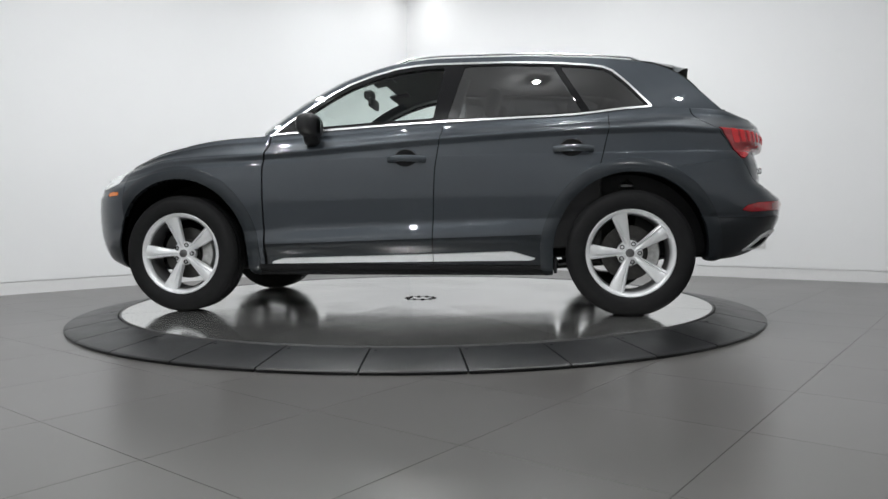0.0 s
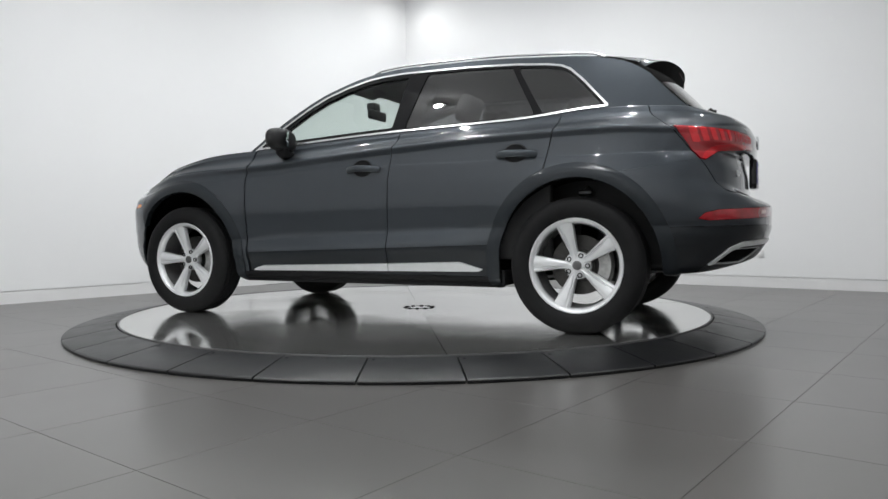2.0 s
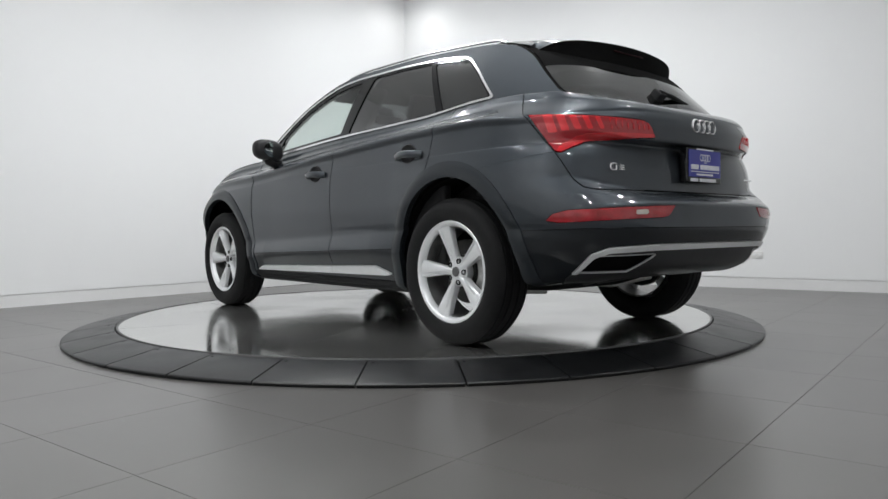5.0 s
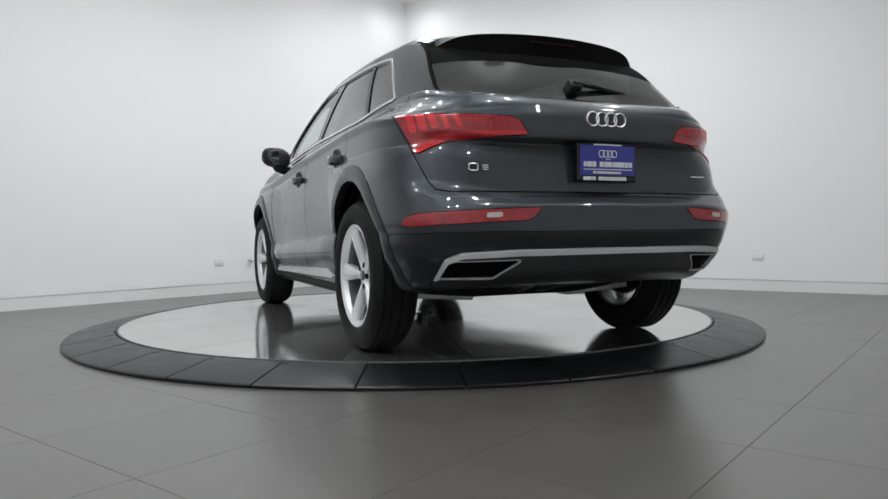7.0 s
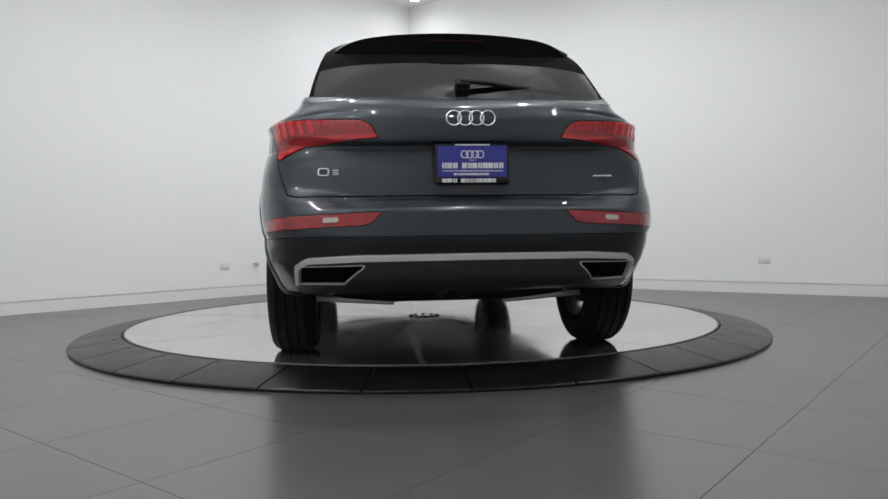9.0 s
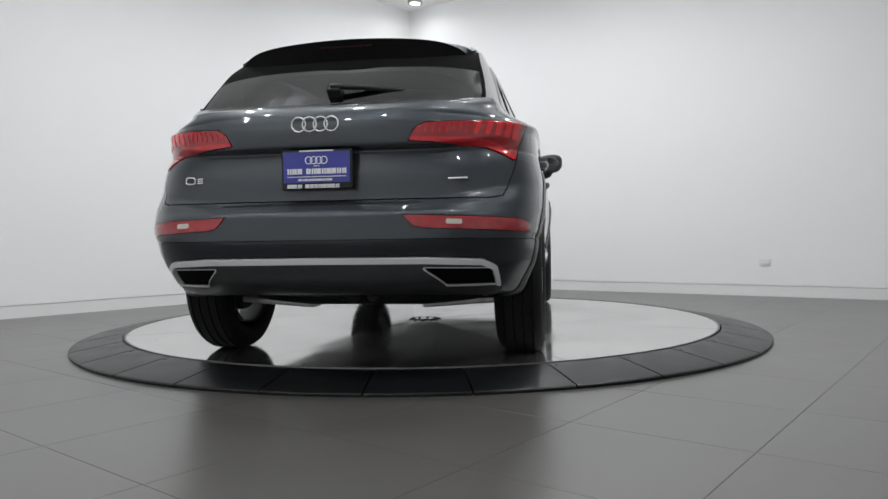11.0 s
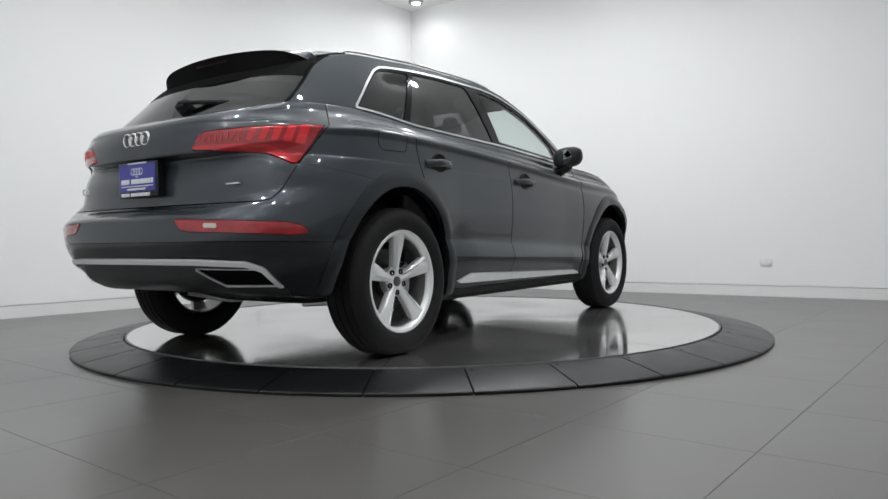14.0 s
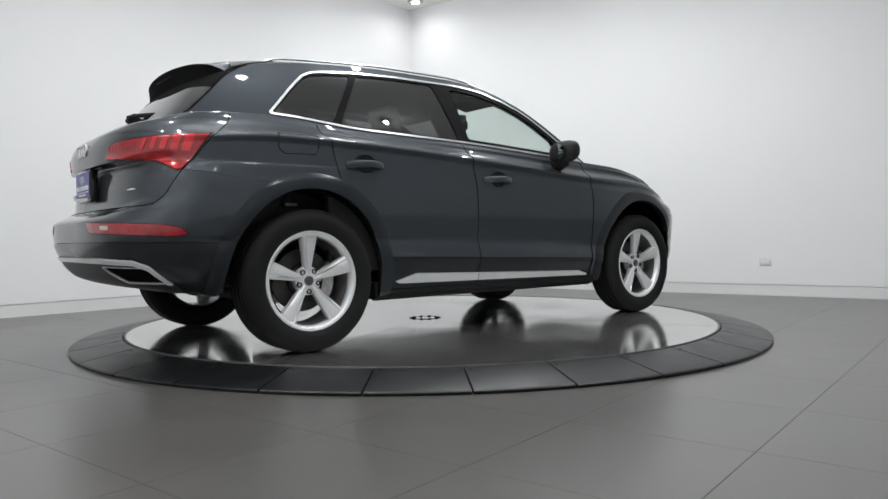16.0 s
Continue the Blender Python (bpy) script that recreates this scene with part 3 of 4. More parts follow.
GAP = 0.006
arch_in = union(ellipse(WHEEL_X, WHEEL_Z, 0.45, 0.478), ellipse(-WHEEL_X, WHEEL_Z, 0.45, 0.478),
                xz([(WHEEL_X - 0.45, 0), (WHEEL_X + 0.45, 0), (WHEEL_X + 0.45, WHEEL_Z), (WHEEL_X - 0.45, WHEEL_Z)]),
                xz([(-WHEEL_X - 0.45, 0), (-WHEEL_X + 0.45, 0), (-WHEEL_X + 0.45, WHEEL_Z), (-WHEEL_X - 0.45, WHEEL_Z)]))
_, body = cut(LOWER, lambda v: np.maximum(arch_in(v), 0.5 - v[:, 1]))


def arch_band(cx):
    e, f = ellipse(cx, WHEEL_Z, 0.528, 0.558), xz([(cx - 0.492, 0), (cx + 0.492, 0), (cx + 0.492, WHEEL_Z), (cx - 0.492, WHEEL_Z)])
    return lambda v: np.maximum.reduce([np.minimum(e(v), f(v)), 0.5 - v[:, 1], v[:, 0] - 1.8])


def arch_crown(cx):
    """Height of the rounded lip round a wheel opening."""
    def high(v):
        z = np.maximum(v[:, 2] - WHEEL_Z, 0)
        t = (np.hypot((v[:, 0] - cx) / 0.45, z / 0.478) - 1) / 0.17
        return 0.004 + 0.0055 * np.sin(np.pi * np.clip(t, 0, 1))
    return high


arch_f, body = cut(body, arch_band(WHEEL_X))
arch_r, body = cut(body, arch_band(-WHEEL_X))
trim_shape = [(0.803, 0.313), (0.80, 0.324), (0.726, 0.344), (-0.227, 0.369), (-0.712, 0.384), (-0.86, 0.342), (-0.85, 0.332), (-0.227, 0.325)]
trim, body = cut(body, xz(trim_shape))
trim_f, trim_r = cut(trim, lambda v: -0.232 - v[:, 0], 0.005)
front_door_shape = [(0.80, 1.3), (0.812, 1.118), (0.846, 0.906), (0.846, 0.55), (0.836, 0.29), (-0.228, 0.29), (-0.232, 0.54), (-0.247, 0.885), (-0.292, 1.16), (-0.3, 1.3)]
rear_door_shape = [(-0.3, 1.3), (-0.292, 1.16), (-0.247, 0.885), (-0.232, 0.54), (-0.228, 0.29), (-1.0, 0.29), (-1.05, 0.6), (-1.15, 0.8), (-1.235, 0.9), (-1.25, 0.96), (-1.286, 1.114), (-1.3, 1.3)]
sill, body = cut(body, lambda v: np.maximum.reduce([v[:, 2] - (0.302 + 0.004 * v[:, 0]), np.abs(v[:, 0]) - 0.97, 0.5 - v[:, 1]]), 0.003)
door_f, body = cut(body, xz(front_door_shape), GAP)
door_r, body = cut(body, xz(rear_door_shape), GAP)


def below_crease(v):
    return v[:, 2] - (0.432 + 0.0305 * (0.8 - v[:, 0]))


clad_f, door_f = cut(door_f, below_crease, 0.003)
clad_r, door_r = cut(door_r, below_crease, 0.003)
fender, body = cut(body, xz([(0.8, 1.3), (0.82, 1.118), (0.85, 0.9), (0.85, 0.1), (1.5, 0.1), (1.72, 0.5), (1.8, 0.7), (1.79, 0.9), (1.7, 1.3)]), GAP)
fuel, body_right = cut(body, xz([(-1.585, 1.13), (-1.36, 1.13), (-1.358, 1.06), (-1.375, 1.03), (-1.555, 1.025), (-1.585, 1.05)]), 0.004)
# tail: tailgate, lamps, bumper
gate_shape = [(-0.2, 0.757), (0.82, 0.757), (0.9, 0.768), (0.955, 0.805), (1.055, 0.925), (1.235, 1.11), (1.19, 1.3), (-0.2, 1.3)]


def tail_parts(rest):
    gate, rest = cut(rest, tailpoly(gate_shape), GAP)
    lamp, gate = cut(gate, tailpoly([(0.415, 0.998), (0.45, 1.052), (0.5, 1.075), (0.9, 1.092), (1.21, 1.106), (1.055, 0.93), (1.02, 0.924), (0.95, 0.948), (0.86, 0.974), (0.7, 0.984)]), 0.004)
    bumper, rest = cut(rest, lambda v: np.maximum(v[:, 0] + 1.58, v[:, 2] - (0.925 - (v[:, 0] + 2.02) * 0.14)), 0.001)
    refl, bumper = cut(bumper, tailpoly([(1.12, 0.622), (1.085, 0.652), (1.0, 0.668), (0.32, 0.688), (0.37, 0.64), (0.42, 0.632), (1.05, 0.612)]), 0.003)
    diff, bumper = cut(bumper, tailpoly([(-0.2, 0.515), (0.45, 0.513), (0.75, 0.502), (0.855, 0.474), (0.985, 0.36), (1.0, 0.2), (-0.2, 0.2)]), 0.004)
    lower, bumper = cut(bumper, lambda v: v[:, 2] - (0.588 - 0.02 * np.clip(v[:, 0] + 2.3, 0, 1)), 0.003)
    strip, diff = cut(diff, lambda v: np.maximum(0.384 - v[:, 2], -inside(wrap(v), [(-0.3, 0.49), (0.45, 0.488), (0.745, 0.479), (0.835, 0.457), (0.964, 0.352), (0.985, 0.1), (-0.3, 0.1)])))
    frame_, diff = cut(diff, tailpoly([(0.932, 0.387), (0.868, 0.465), (0.438, 0.472), (0.455, 0.457), (0.615, 0.388)]))
    hole, frame_ = cut(frame_, tailpoly([(0.925, 0.39), (0.864, 0.4625), (0.447, 0.4695), (0.459, 0.459), (0.617, 0.3905)]))
    return gate, lamp, bumper, lower, refl, diff, strip, frame_, hole, rest


gate, lamp, bumper, lower_bumper, refl, diff, strip, pipe_frame, hole, quarter = tail_parts(body)
_, _, _, _, _, _, _, _, _, quarter_right = tail_parts(body_right)
front_clip, quarter = cut(quarter, lambda v: 1.2 - v[:, 0])
_, quarter_right = cut(quarter_right, lambda v: 1.2 - v[:, 0])
headlight, front_clip = cut(front_clip, lambda v: np.maximum(inside(v[:, [0, 2]], [(2.2, 0.775), (1.95, 0.8), (1.87, 0.83), (1.795, 0.96), (1.95, 0.96), (2.2, 0.925)]), 0.25 - v[:, 1]), 0.004)
marker, front_clip = cut(front_clip, lambda v: np.maximum(inside(v[:, [0, 2]], [(1.945, 0.745), (1.94, 0.775), (1.845, 0.778), (1.84, 0.752)]), 0.3 - v[:, 1]), 0.003)

for sgn, name in ((1, "left"), (-1, "right")):
    def sided(sp):
        return sp if sgn > 0 else mirror(sp)
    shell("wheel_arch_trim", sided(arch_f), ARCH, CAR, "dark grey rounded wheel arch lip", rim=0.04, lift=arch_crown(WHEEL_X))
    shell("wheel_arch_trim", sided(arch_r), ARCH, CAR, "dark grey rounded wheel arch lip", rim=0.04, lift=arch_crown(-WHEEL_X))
    shell("sill", sided(sill), BLACK, CAR, "black plastic sill")
    shell("front_fender", sided(main_piece(fender)), PAINT, CAR)
    fd = shell("front_door", sided(door_f), PAINT, CAR, "dark grey front door")
    rd = shell("rear_door", sided(door_r), PAINT, CAR, "dark grey rear door")
    # the cladding's tone carries the shade under the crease
    shell("door_cladding", sided(clad_f), PAINT_SHADED, fd, "satin cladding below the door crease, shade in its colour", lift=-0.004)
    shell("door_cladding", sided(clad_r), PAINT_SHADED, rd, "satin cladding below the door crease, shade in its colour", lift=-0.004)
    shell("sill_trim", sided(trim_f), SATIN, fd, "bright silver sill strip", rim=0.02, lift=0.012)
    shell("sill_trim", sided(trim_r), SATIN, rd, "bright silver sill strip", rim=0.02, lift=0.012)
    shell("quarter_panel", sided(main_piece(quarter if sgn > 0 else quarter_right)), PAINT, CAR)
    if sgn < 0:
        shell("fuel_flap", sided(fuel), PAINT, CAR, "closed fuel filler flap")
    shell("headlight", sided(headlight), CLEAR, CAR, "clear headlight lens")
    shell("side_marker", sided(marker), AMBER, CAR, "amber side marker lens")
    for px, pz, owner in ((-0.078, 0.949, fd), (-1.08, 0.991, rd)):
        y = 0.886 * sgn if owner is fd else 0.897 * sgn
        bm = bmesh.new()
        tube(bm, [(px + 0.115, y, pz + 0.0), (px + 0.09, y + 0.02 * sgn, pz + 0.003), (px + 0.03, y + 0.034 * sgn, pz + 0.006), (px - 0.03, y + 0.036 * sgn, pz + 0.004), (px - 0.085, y + 0.024 * sgn, pz), (px - 0.11, y, pz - 0.003)], 0.0125, 12, flat=1.6)
        h = part("door_handle", bm, PAINT, owner, "dark grey pull handle")
        # black dish proud of the skin paints the shade in the handle cup
        bm = bmesh.new()
        lathe(bm, [(0, -0.003), (0.03, -0.002), (0.046, 0.004), (0.052, 0.006), (0.057, -0.01)], 28, Matrix.Translation((px + 0.01, y + 0.001 * sgn, pz + 0.008)) @ Matrix.Rotation(radians(-90 * sgn), 4, "X") @ Matrix.Diagonal((1.25, 0.95, 0.5, 1)))
        part("handle_recess", bm, BLACK, h)

shell("tailgate", both(gate), PAINT, CAR, "dark grey tailgate")
shell("rear_bumper", both(bumper), PAINT, CAR, "dark grey rear bumper")
# same paint as the bumper above; the dark reflection is in its colour
shell("lower_bumper", both(lower_bumper), PAINT_SHADED, CAR, "lower bumper section, darkened for the floor it reflects")
shell("front_bumper", both(front_clip), PAINT, CAR, "dark grey front bumper")
DIFF = shell("diffuser", both(diff), GREY_PANEL, CAR, "grey lower bumper panel")
shell("diffuser_trim", both(strip), BRIGHT_STRIP, DIFF, "satin silver strip curving round the bumper", rim=0.02, lift=0.008)
for sgn in (1, -1):
    shell("exhaust_frame", pipe_frame if sgn > 0 else mirror(pipe_frame), SATIN, DIFF, "slim silver exhaust frame", rim=0.008, lift=0.004)
    shell("exhaust_recess", hole if sgn > 0 else mirror(hole), GLOSS_BLACK, DIFF, "black exhaust recess", rim=0, lift=-0.028)


def tail_lamp(sgn):
    """Lens, light bars and lower light guide."""
    guide, rest = cut(lamp, tailpoly([(0.40, 0.99), (0.41, 1.014), (0.72, 1.014), (0.86, 1.008), (0.93, 0.998), (1.03, 0.95), (1.06, 0.92), (1.02, 0.915), (0.95, 0.94), (0.86, 0.966), (0.7, 0.976)]))
    base = shell("tail_lamp", rest if sgn > 0 else mirror(rest), RED_DARK, CAR, "red tail lamp wrapping round the corner", rim=0.02, lift=0.002)
    shell("light_guide", guide if sgn > 0 else mirror(guide), RED, base, "red light guide strip", rim=0.012, lift=0.005)
    marks = [(0.47 + 0.036 * i, 0.012, 0.016, RED) for i in range(8)] + [(0.79 + 0.07 * i, 0.03 + 0.006 * i, 0.035, RED_BRIGHT) for i in range(5)]
    for w0, wd, lean, colour in marks:
        lo, hi = 1.028 - max(0, w0 - 0.95) * 0.1, 1.066 + (w0 - 0.47) * 0.05
        piece, _ = cut(rest, tailpoly([(w0 - lean, lo), (w0, hi), (w0 + wd, hi), (w0 + wd - lean, lo)]))
        if len(piece[2]):
            shell("light_bar", piece if sgn > 0 else mirror(piece), colour, base, rim=0.008, lift=0.0045)
    r = shell("reflector_lamp", refl if sgn > 0 else mirror(refl), RED_MID, CAR, "red bumper lamp with a pale reversing lens", rim=0.015, lift=0.003)
    white, _ = cut(refl, tailpoly([(0.52, 0.648), (0.52, 0.668), (0.60, 0.666), (0.60, 0.646)]))
    shell("reversing_lens", white if sgn > 0 else mirror(white), WHITE_LENS, r, "pale reversing lens", rim=0.004, lift=0.006)


tail_lamp(1)
tail_lamp(-1)

# ---- cabin: window line, pillars, glass ----
DLO = [(0.835, 1.112), (0.70, 1.215), (0.55, 1.317), (0.44, 1.39), (0.321, 1.455), (0.17, 1.512), (0.022, 1.552), (-0.1, 1.568), (-0.234, 1.575), (-0.698, 1.571), (-1.0, 1.556), (-1.184, 1.538),
       (-1.27, 1.522), (-1.325, 1.495), (-1.375, 1.45), (-1.421, 1.405), (-1.5, 1.318), (-1.552, 1.262), (-1.548, 1.247)] + [(x, float(belt(x)) + 0.002) for x in np.linspace(-1.5, 0.8, 24)]
opening, pillar_skin = cut(HOUSE, xz(DLO))
window_frame, chrome = cut(opening, lambda v: inside(v[:, [0, 2]], DLO) + 0.0125)


def glass_of(front, rear, inset):
    return lambda v: np.maximum.reduce([inside(v[:, [0, 2]], DLO) + inset, front(v), rear(v)])


def behind(xa, za, xb, zb):
    """Negative behind the line through two points of the side."""
    return lambda v: (v[:, 0] - (xa + (xb - xa) * (v[:, 2] - za) / (zb - za)))


def ahead(*a):
    f = behind(*a)
    return lambda v: -f(v)


glass_f, window_frame = cut(window_frame, glass_of(behind(0.62, 1.12, 0.52, 1.4), ahead(-0.222, 1.182, -0.281, 1.523), 0.034))
glass_r, window_frame = cut(window_frame, glass_of(behind(-0.311, 1.194, -0.414, 1.553), ahead(-1.15, 1.208, -0.968, 1.533), 0.022))
glass_q, window_frame = cut(window_frame, glass_of(behind(-1.195, 1.217, -1.005, 1.531), lambda v: -5 - v[:, 0], 0.022))
for sgn in (1, -1):
    def sided(sp):
        return sp if sgn > 0 else mirror(sp)
    fin, skin = cut(pillar_skin, lambda v: np.maximum(v[:, 0] + 1.6, roof_z(v[:, 0] + 0.01 + 0.045 * np.clip((v[:, 2] - 1.24) / 0.22, 0, 1)) - v[:, 2]), 0.003)
    shell("roof_side", sided(skin), PAINT, CAR, rim=0.02)
    shell("tail_fin", sided(fin), WELL, CAR, "black fin beside the rear window", rim=0.02, lift=0.003)
    shell("window_trim", sided(chrome), CHROME, CAR, "bright trim round the side windows", rim=0.012, lift=0.006)
    shell("window_frame", sided(window_frame), GLOSS_BLACK, CAR, "black window frames and pillars", rim=0.03, lift=-0.002)
    shell("front_window", sided(glass_f), GLASS_FRONT, CAR, "lightly tinted front side window", rim=0, lift=-0.008)
    shell("rear_window", sided(glass_r), GLASS_DARK, CAR, "dark privacy glass", rim=0, lift=-0.008)
    shell("quarter_window", sided(glass_q), GLASS_DARK, CAR, "dark privacy glass", rim=0, lift=-0.008)


def edge_ratio(v):
    return np.abs(v[:, 1]) / np.maximum(house_edge(v[:, 0]), 0.05)


tail_glass, roof = cut(TOP, lambda v: np.maximum.reduce([v[:, 0] + 1.60, edge_ratio(v) * 0.66 - 0.643]), 0.004)
band, tail_glass = cut(tail_glass, lambda v: 1.4 - 0.035 * np.clip(edge_ratio(v), 0, 1) ** 4 - v[:, 2])
screen, roof = cut(roof, lambda v: np.maximum.reduce([v[:, 2] - (1.60 + 0.02 * (1 - edge_ratio(v))), -0.1 - v[:, 0], edge_ratio(v) * 0.7 - 0.655]), 0.004)
tail_side, roof = cut(roof, lambda v: v[:, 0] + 1.62)
shell("roof", both(roof), PAINT, CAR, "dark grey roof", rim=0.0)
for tp in (tail_side, mirror(tail_side)):
    shell("tail_pillar", tp, WELL, CAR, "black strip beside the rear window", rim=0.02)
shell("window_band", both(band), WELL, CAR, "black band along the top of the rear window", rim=0)
shell("windscreen", both(screen), GLASS_FRONT, CAR, "clear windscreen", rim=0)
shell("tailgate_window", both(tail_glass), GLASS_DARK, CAR, "dark rear window", rim=0)

# bonnet between the two fender edges
edge = lower_surface()[-2]
edge = edge[(edge[:, 0] > 0.83)]
grid = np.array([np.stack([edge[:, 0], edge[:, 1] * k, edge[:, 2] + 0.004 + 0.05 * (1 - k ** 2)], -1) for k in np.linspace(1, 0, 18)])
shell("bonnet", both(outward(soup(grid), (1.4, 0, 0.5))), PAINT, CAR, "dark grey bonnet", rim=0.0)

# dark inner lining, wheel wells and floor pan
_, lining = cut(LOWER, lambda v: np.maximum(arch_in(v), 0.5 - v[:, 1]))
shell("inner_structure", both(lining), WELL, CAR, "dark inner body structure", rim=0, lift=-0.016)
bm = bmesh.new()
box(bm, -0.94, 0.92, -0.81, 0.81, 0.235, 0.3, bevel=0.02)
box(bm, -1.0, 1.9, -0.5, 0.5, 0.25, 0.31, bevel=0.02)
box(bm, -2.0, -0.95, -0.52, 0.52, 0.33, 0.38, bevel=0.02)
part("floor_pan", bm, BLACK, CAR)
for sx in (1, -1):
    for sgn in (1, -1):
        bm = bmesh.new()
        lathe(bm, [(0.478, 0.36), (0.478, 0.05), (0.46, 0.0), (0.0, 0.0)], 40, Matrix.Translation((sx * WHEEL_X, 0.545 * sgn, WHEEL_Z)) @ Matrix.Rotation(radians(-90 * sgn), 4, "X"), a0=radians(-4) if sgn < 0 else radians(176), a1=radians(184) if sgn < 0 else radians(364), closed=False)
        for v in bm.verts:
            limit = 0.85 - 0.35 * max(0.0, abs(v.co.x) - 1.55)
            v.co.y = max(-limit, min(limit, v.co.y))
        part("wheel_well", bm, WELL, CAR, "black wheel arch liner")
        bm = bmesh.new()
        tube(bm, [(sx * WHEEL_X, 0.62 * sgn, 0.45), (sx * WHEEL_X - 0.02, 0.6 * sgn, 0.64)], 0.05, 14)
        tube(bm, [(sx * WHEEL_X, 0.66 * sgn, 0.36), (sx * WHEEL_X - 0.05, 0.2 * sgn, 0.34)], 0.03, 10)
        part("suspension_strut", bm, WELL, CAR)
bm = bmesh.new()
tube(bm, [(-1.75, 0.5, 0.36), (-1.8, 0.42, 0.35), (-1.85, 0.3, 0.35), (-1.8, 0.1, 0.34), (-1.6, 0.05, 0.3), (-1.0, 0.08, 0.26), (0.5, 0.05, 0.26)], 0.032, 12)
tube(bm, [(-1.75, -0.5, 0.36), (-1.8, -0.42, 0.35), (-1.85, -0.3, 0.35), (-1.8, -0.1, 0.34), (-1.6, -0.05, 0.3)], 0.032, 12)
part("exhaust_pipe", bm, STEEL, CAR, "dull steel exhaust pipe")
bm = bmesh.new()
tube(bm, [(-1.5, 0.6, 0.31), (-1.55, 0.3, 0.29), (-1.55, -0.3, 0.29), (-1.5, -0.6, 0.31)], 0.04, 12)
part("rear_axle_beam", bm, BLACK, CAR)
bm = bmesh.new()
lathe(bm, [(0, -0.34), (0.07, -0.335), (0.085, -0.31), (0.085, 0.31), (0.07, 0.335), (0, 0.34)], 28, Matrix.Translation((-1.88, 0, 0.425)) @ Matrix.Rotation(radians(90), 4, "X") @ Matrix.Diagonal((0.62, 1, 1, 1)))
part("muffler", bm, STEEL, CAR, "dull steel muffler behind the rear axle")
for sgn in (1, -1):
    bm = bmesh.new()
    arm = Matrix.Translation((-1.47, 0.5 * sgn, 0.262)) @ Matrix.Rotation(radians(4 * sgn), 4, "X")
    box(bm, -0.06, 0.06, -0.21, 0.21, -0.018, 0.018, arm, bevel=0.012)
    box(bm, -0.035, 0.035, -0.16, 0.16, 0.012, 0.03, arm, bevel=0.006)
    part("control_arm", bm, CASTING, CAR, "grey cast suspension arm")
    bm = bmesh.new()
    box(bm, -1.86, -1.62, 0.3 if sgn > 0 else -0.56, 0.56 if sgn > 0 else -0.3, 0.35, 0.358, bevel=0.003)
    part("heat_shield", bm, ALLOY_DARK, CAR, "thin pale heat shield")
    bm = bmesh.new()
    tube(bm, [(-1.3, 0.56 * sgn, 0.3), (-1.29, 0.55 * sgn, 0.62)], 0.042, 14)
    box(bm, -1.45, -1.37, min(0.6 * sgn, 0.68 * sgn), max(0.6 * sgn, 0.68 * sgn), 0.765, 0.795, bevel=0.01)
    tube(bm, [(-1.44, 0.64 * sgn, 0.78), (-1.42, 0.64 * sgn, 0.81), (-1.38, 0.64 * sgn, 0.77)], 0.012, 8)
    box(bm, -1.47, -1.33, min(0.6 * sgn, 0.68 * sgn), max(0.6 * sgn, 0.68 * sgn), 0.27, 0.44, bevel=0.02)
    part("spring", bm, STEEL, CAR, "grey suspension spring and mount")
for sgn in (1, -1):
    bm = bmesh.new()
    box(bm, -0.985, -0.965, 0.62 * sgn if sgn > 0 else -0.84, 0.84 if sgn > 0 else -0.62, 0.25, 0.34, bevel=0.006)
    part("mud_flap", bm, BLACK, CAR)

# ---- roof rails, spoiler, wiper ----
for sgn in (1, -1):
    xs = np.linspace(0.02, -1.5, 26)
    bm = bmesh.new()
    lift = [0.0 if i in (0, 25) else 0.012 for i in range(26)]
    tube(bm, [(x, (float(house_edge(x)) - 0.05) * sgn, float(roof_z(x)) + 0.018 + k) for x, k in zip(xs, lift)], 0.008, 10, flat=0.9)
    part("roof_rail", bm, CHROME, CAR, "bright roof rail")

def roof_at(x, y):
    k = min(abs(y) / float(house_edge(x)), 1)
    return float(roof_z(x)) + 0.047 * (1 - k ** 2.6) + 0.012 * (1 - k ** 14)


ys = np.linspace(-0.598, 0.598, 45)
glass_xs = np.linspace(-1.5, -2.0, 60)
top_rows, under_rows = [], []
for y in ys:
    q = abs(y) / 0.598
    zt, xt = 1.548 - 0.03 * q ** 2 - 0.06 * q ** 9, -1.865 + 0.09 * q ** 2 + 0.07 * q ** 8
    za, zb = roof_at(-1.46, y), roof_at(-1.56, y)
    zr = zb
    top_rows.append([(-1.46, y, za + 0.002), (-1.56, y, zb + 0.008), (-1.7, y, (zb * 0.45 + zt * 0.55) + 0.008), (xt + 0.03, y, zt + 0.008), (xt, y, zt + 0.002)])
    foot = zt - 0.148 + 0.02 * q ** 4 - 0.05 * q ** 8
    xg = float(np.interp(-foot, -roof_z(glass_xs), glass_xs)) - 0.042 * (1 - q ** 2.6)
    xg = max(xg, xt + 0.012)
    under_rows.append([(xt, y, zt + 0.002), (xt + 0.004, y, zt - 0.018), ((xt + xg) / 2, y, zt - 0.06), (xg, y, foot), (xg + 0.03, y, foot - 0.002), (-1.58, y, zt - 0.04), (-1.46, y, zr - 0.01)])
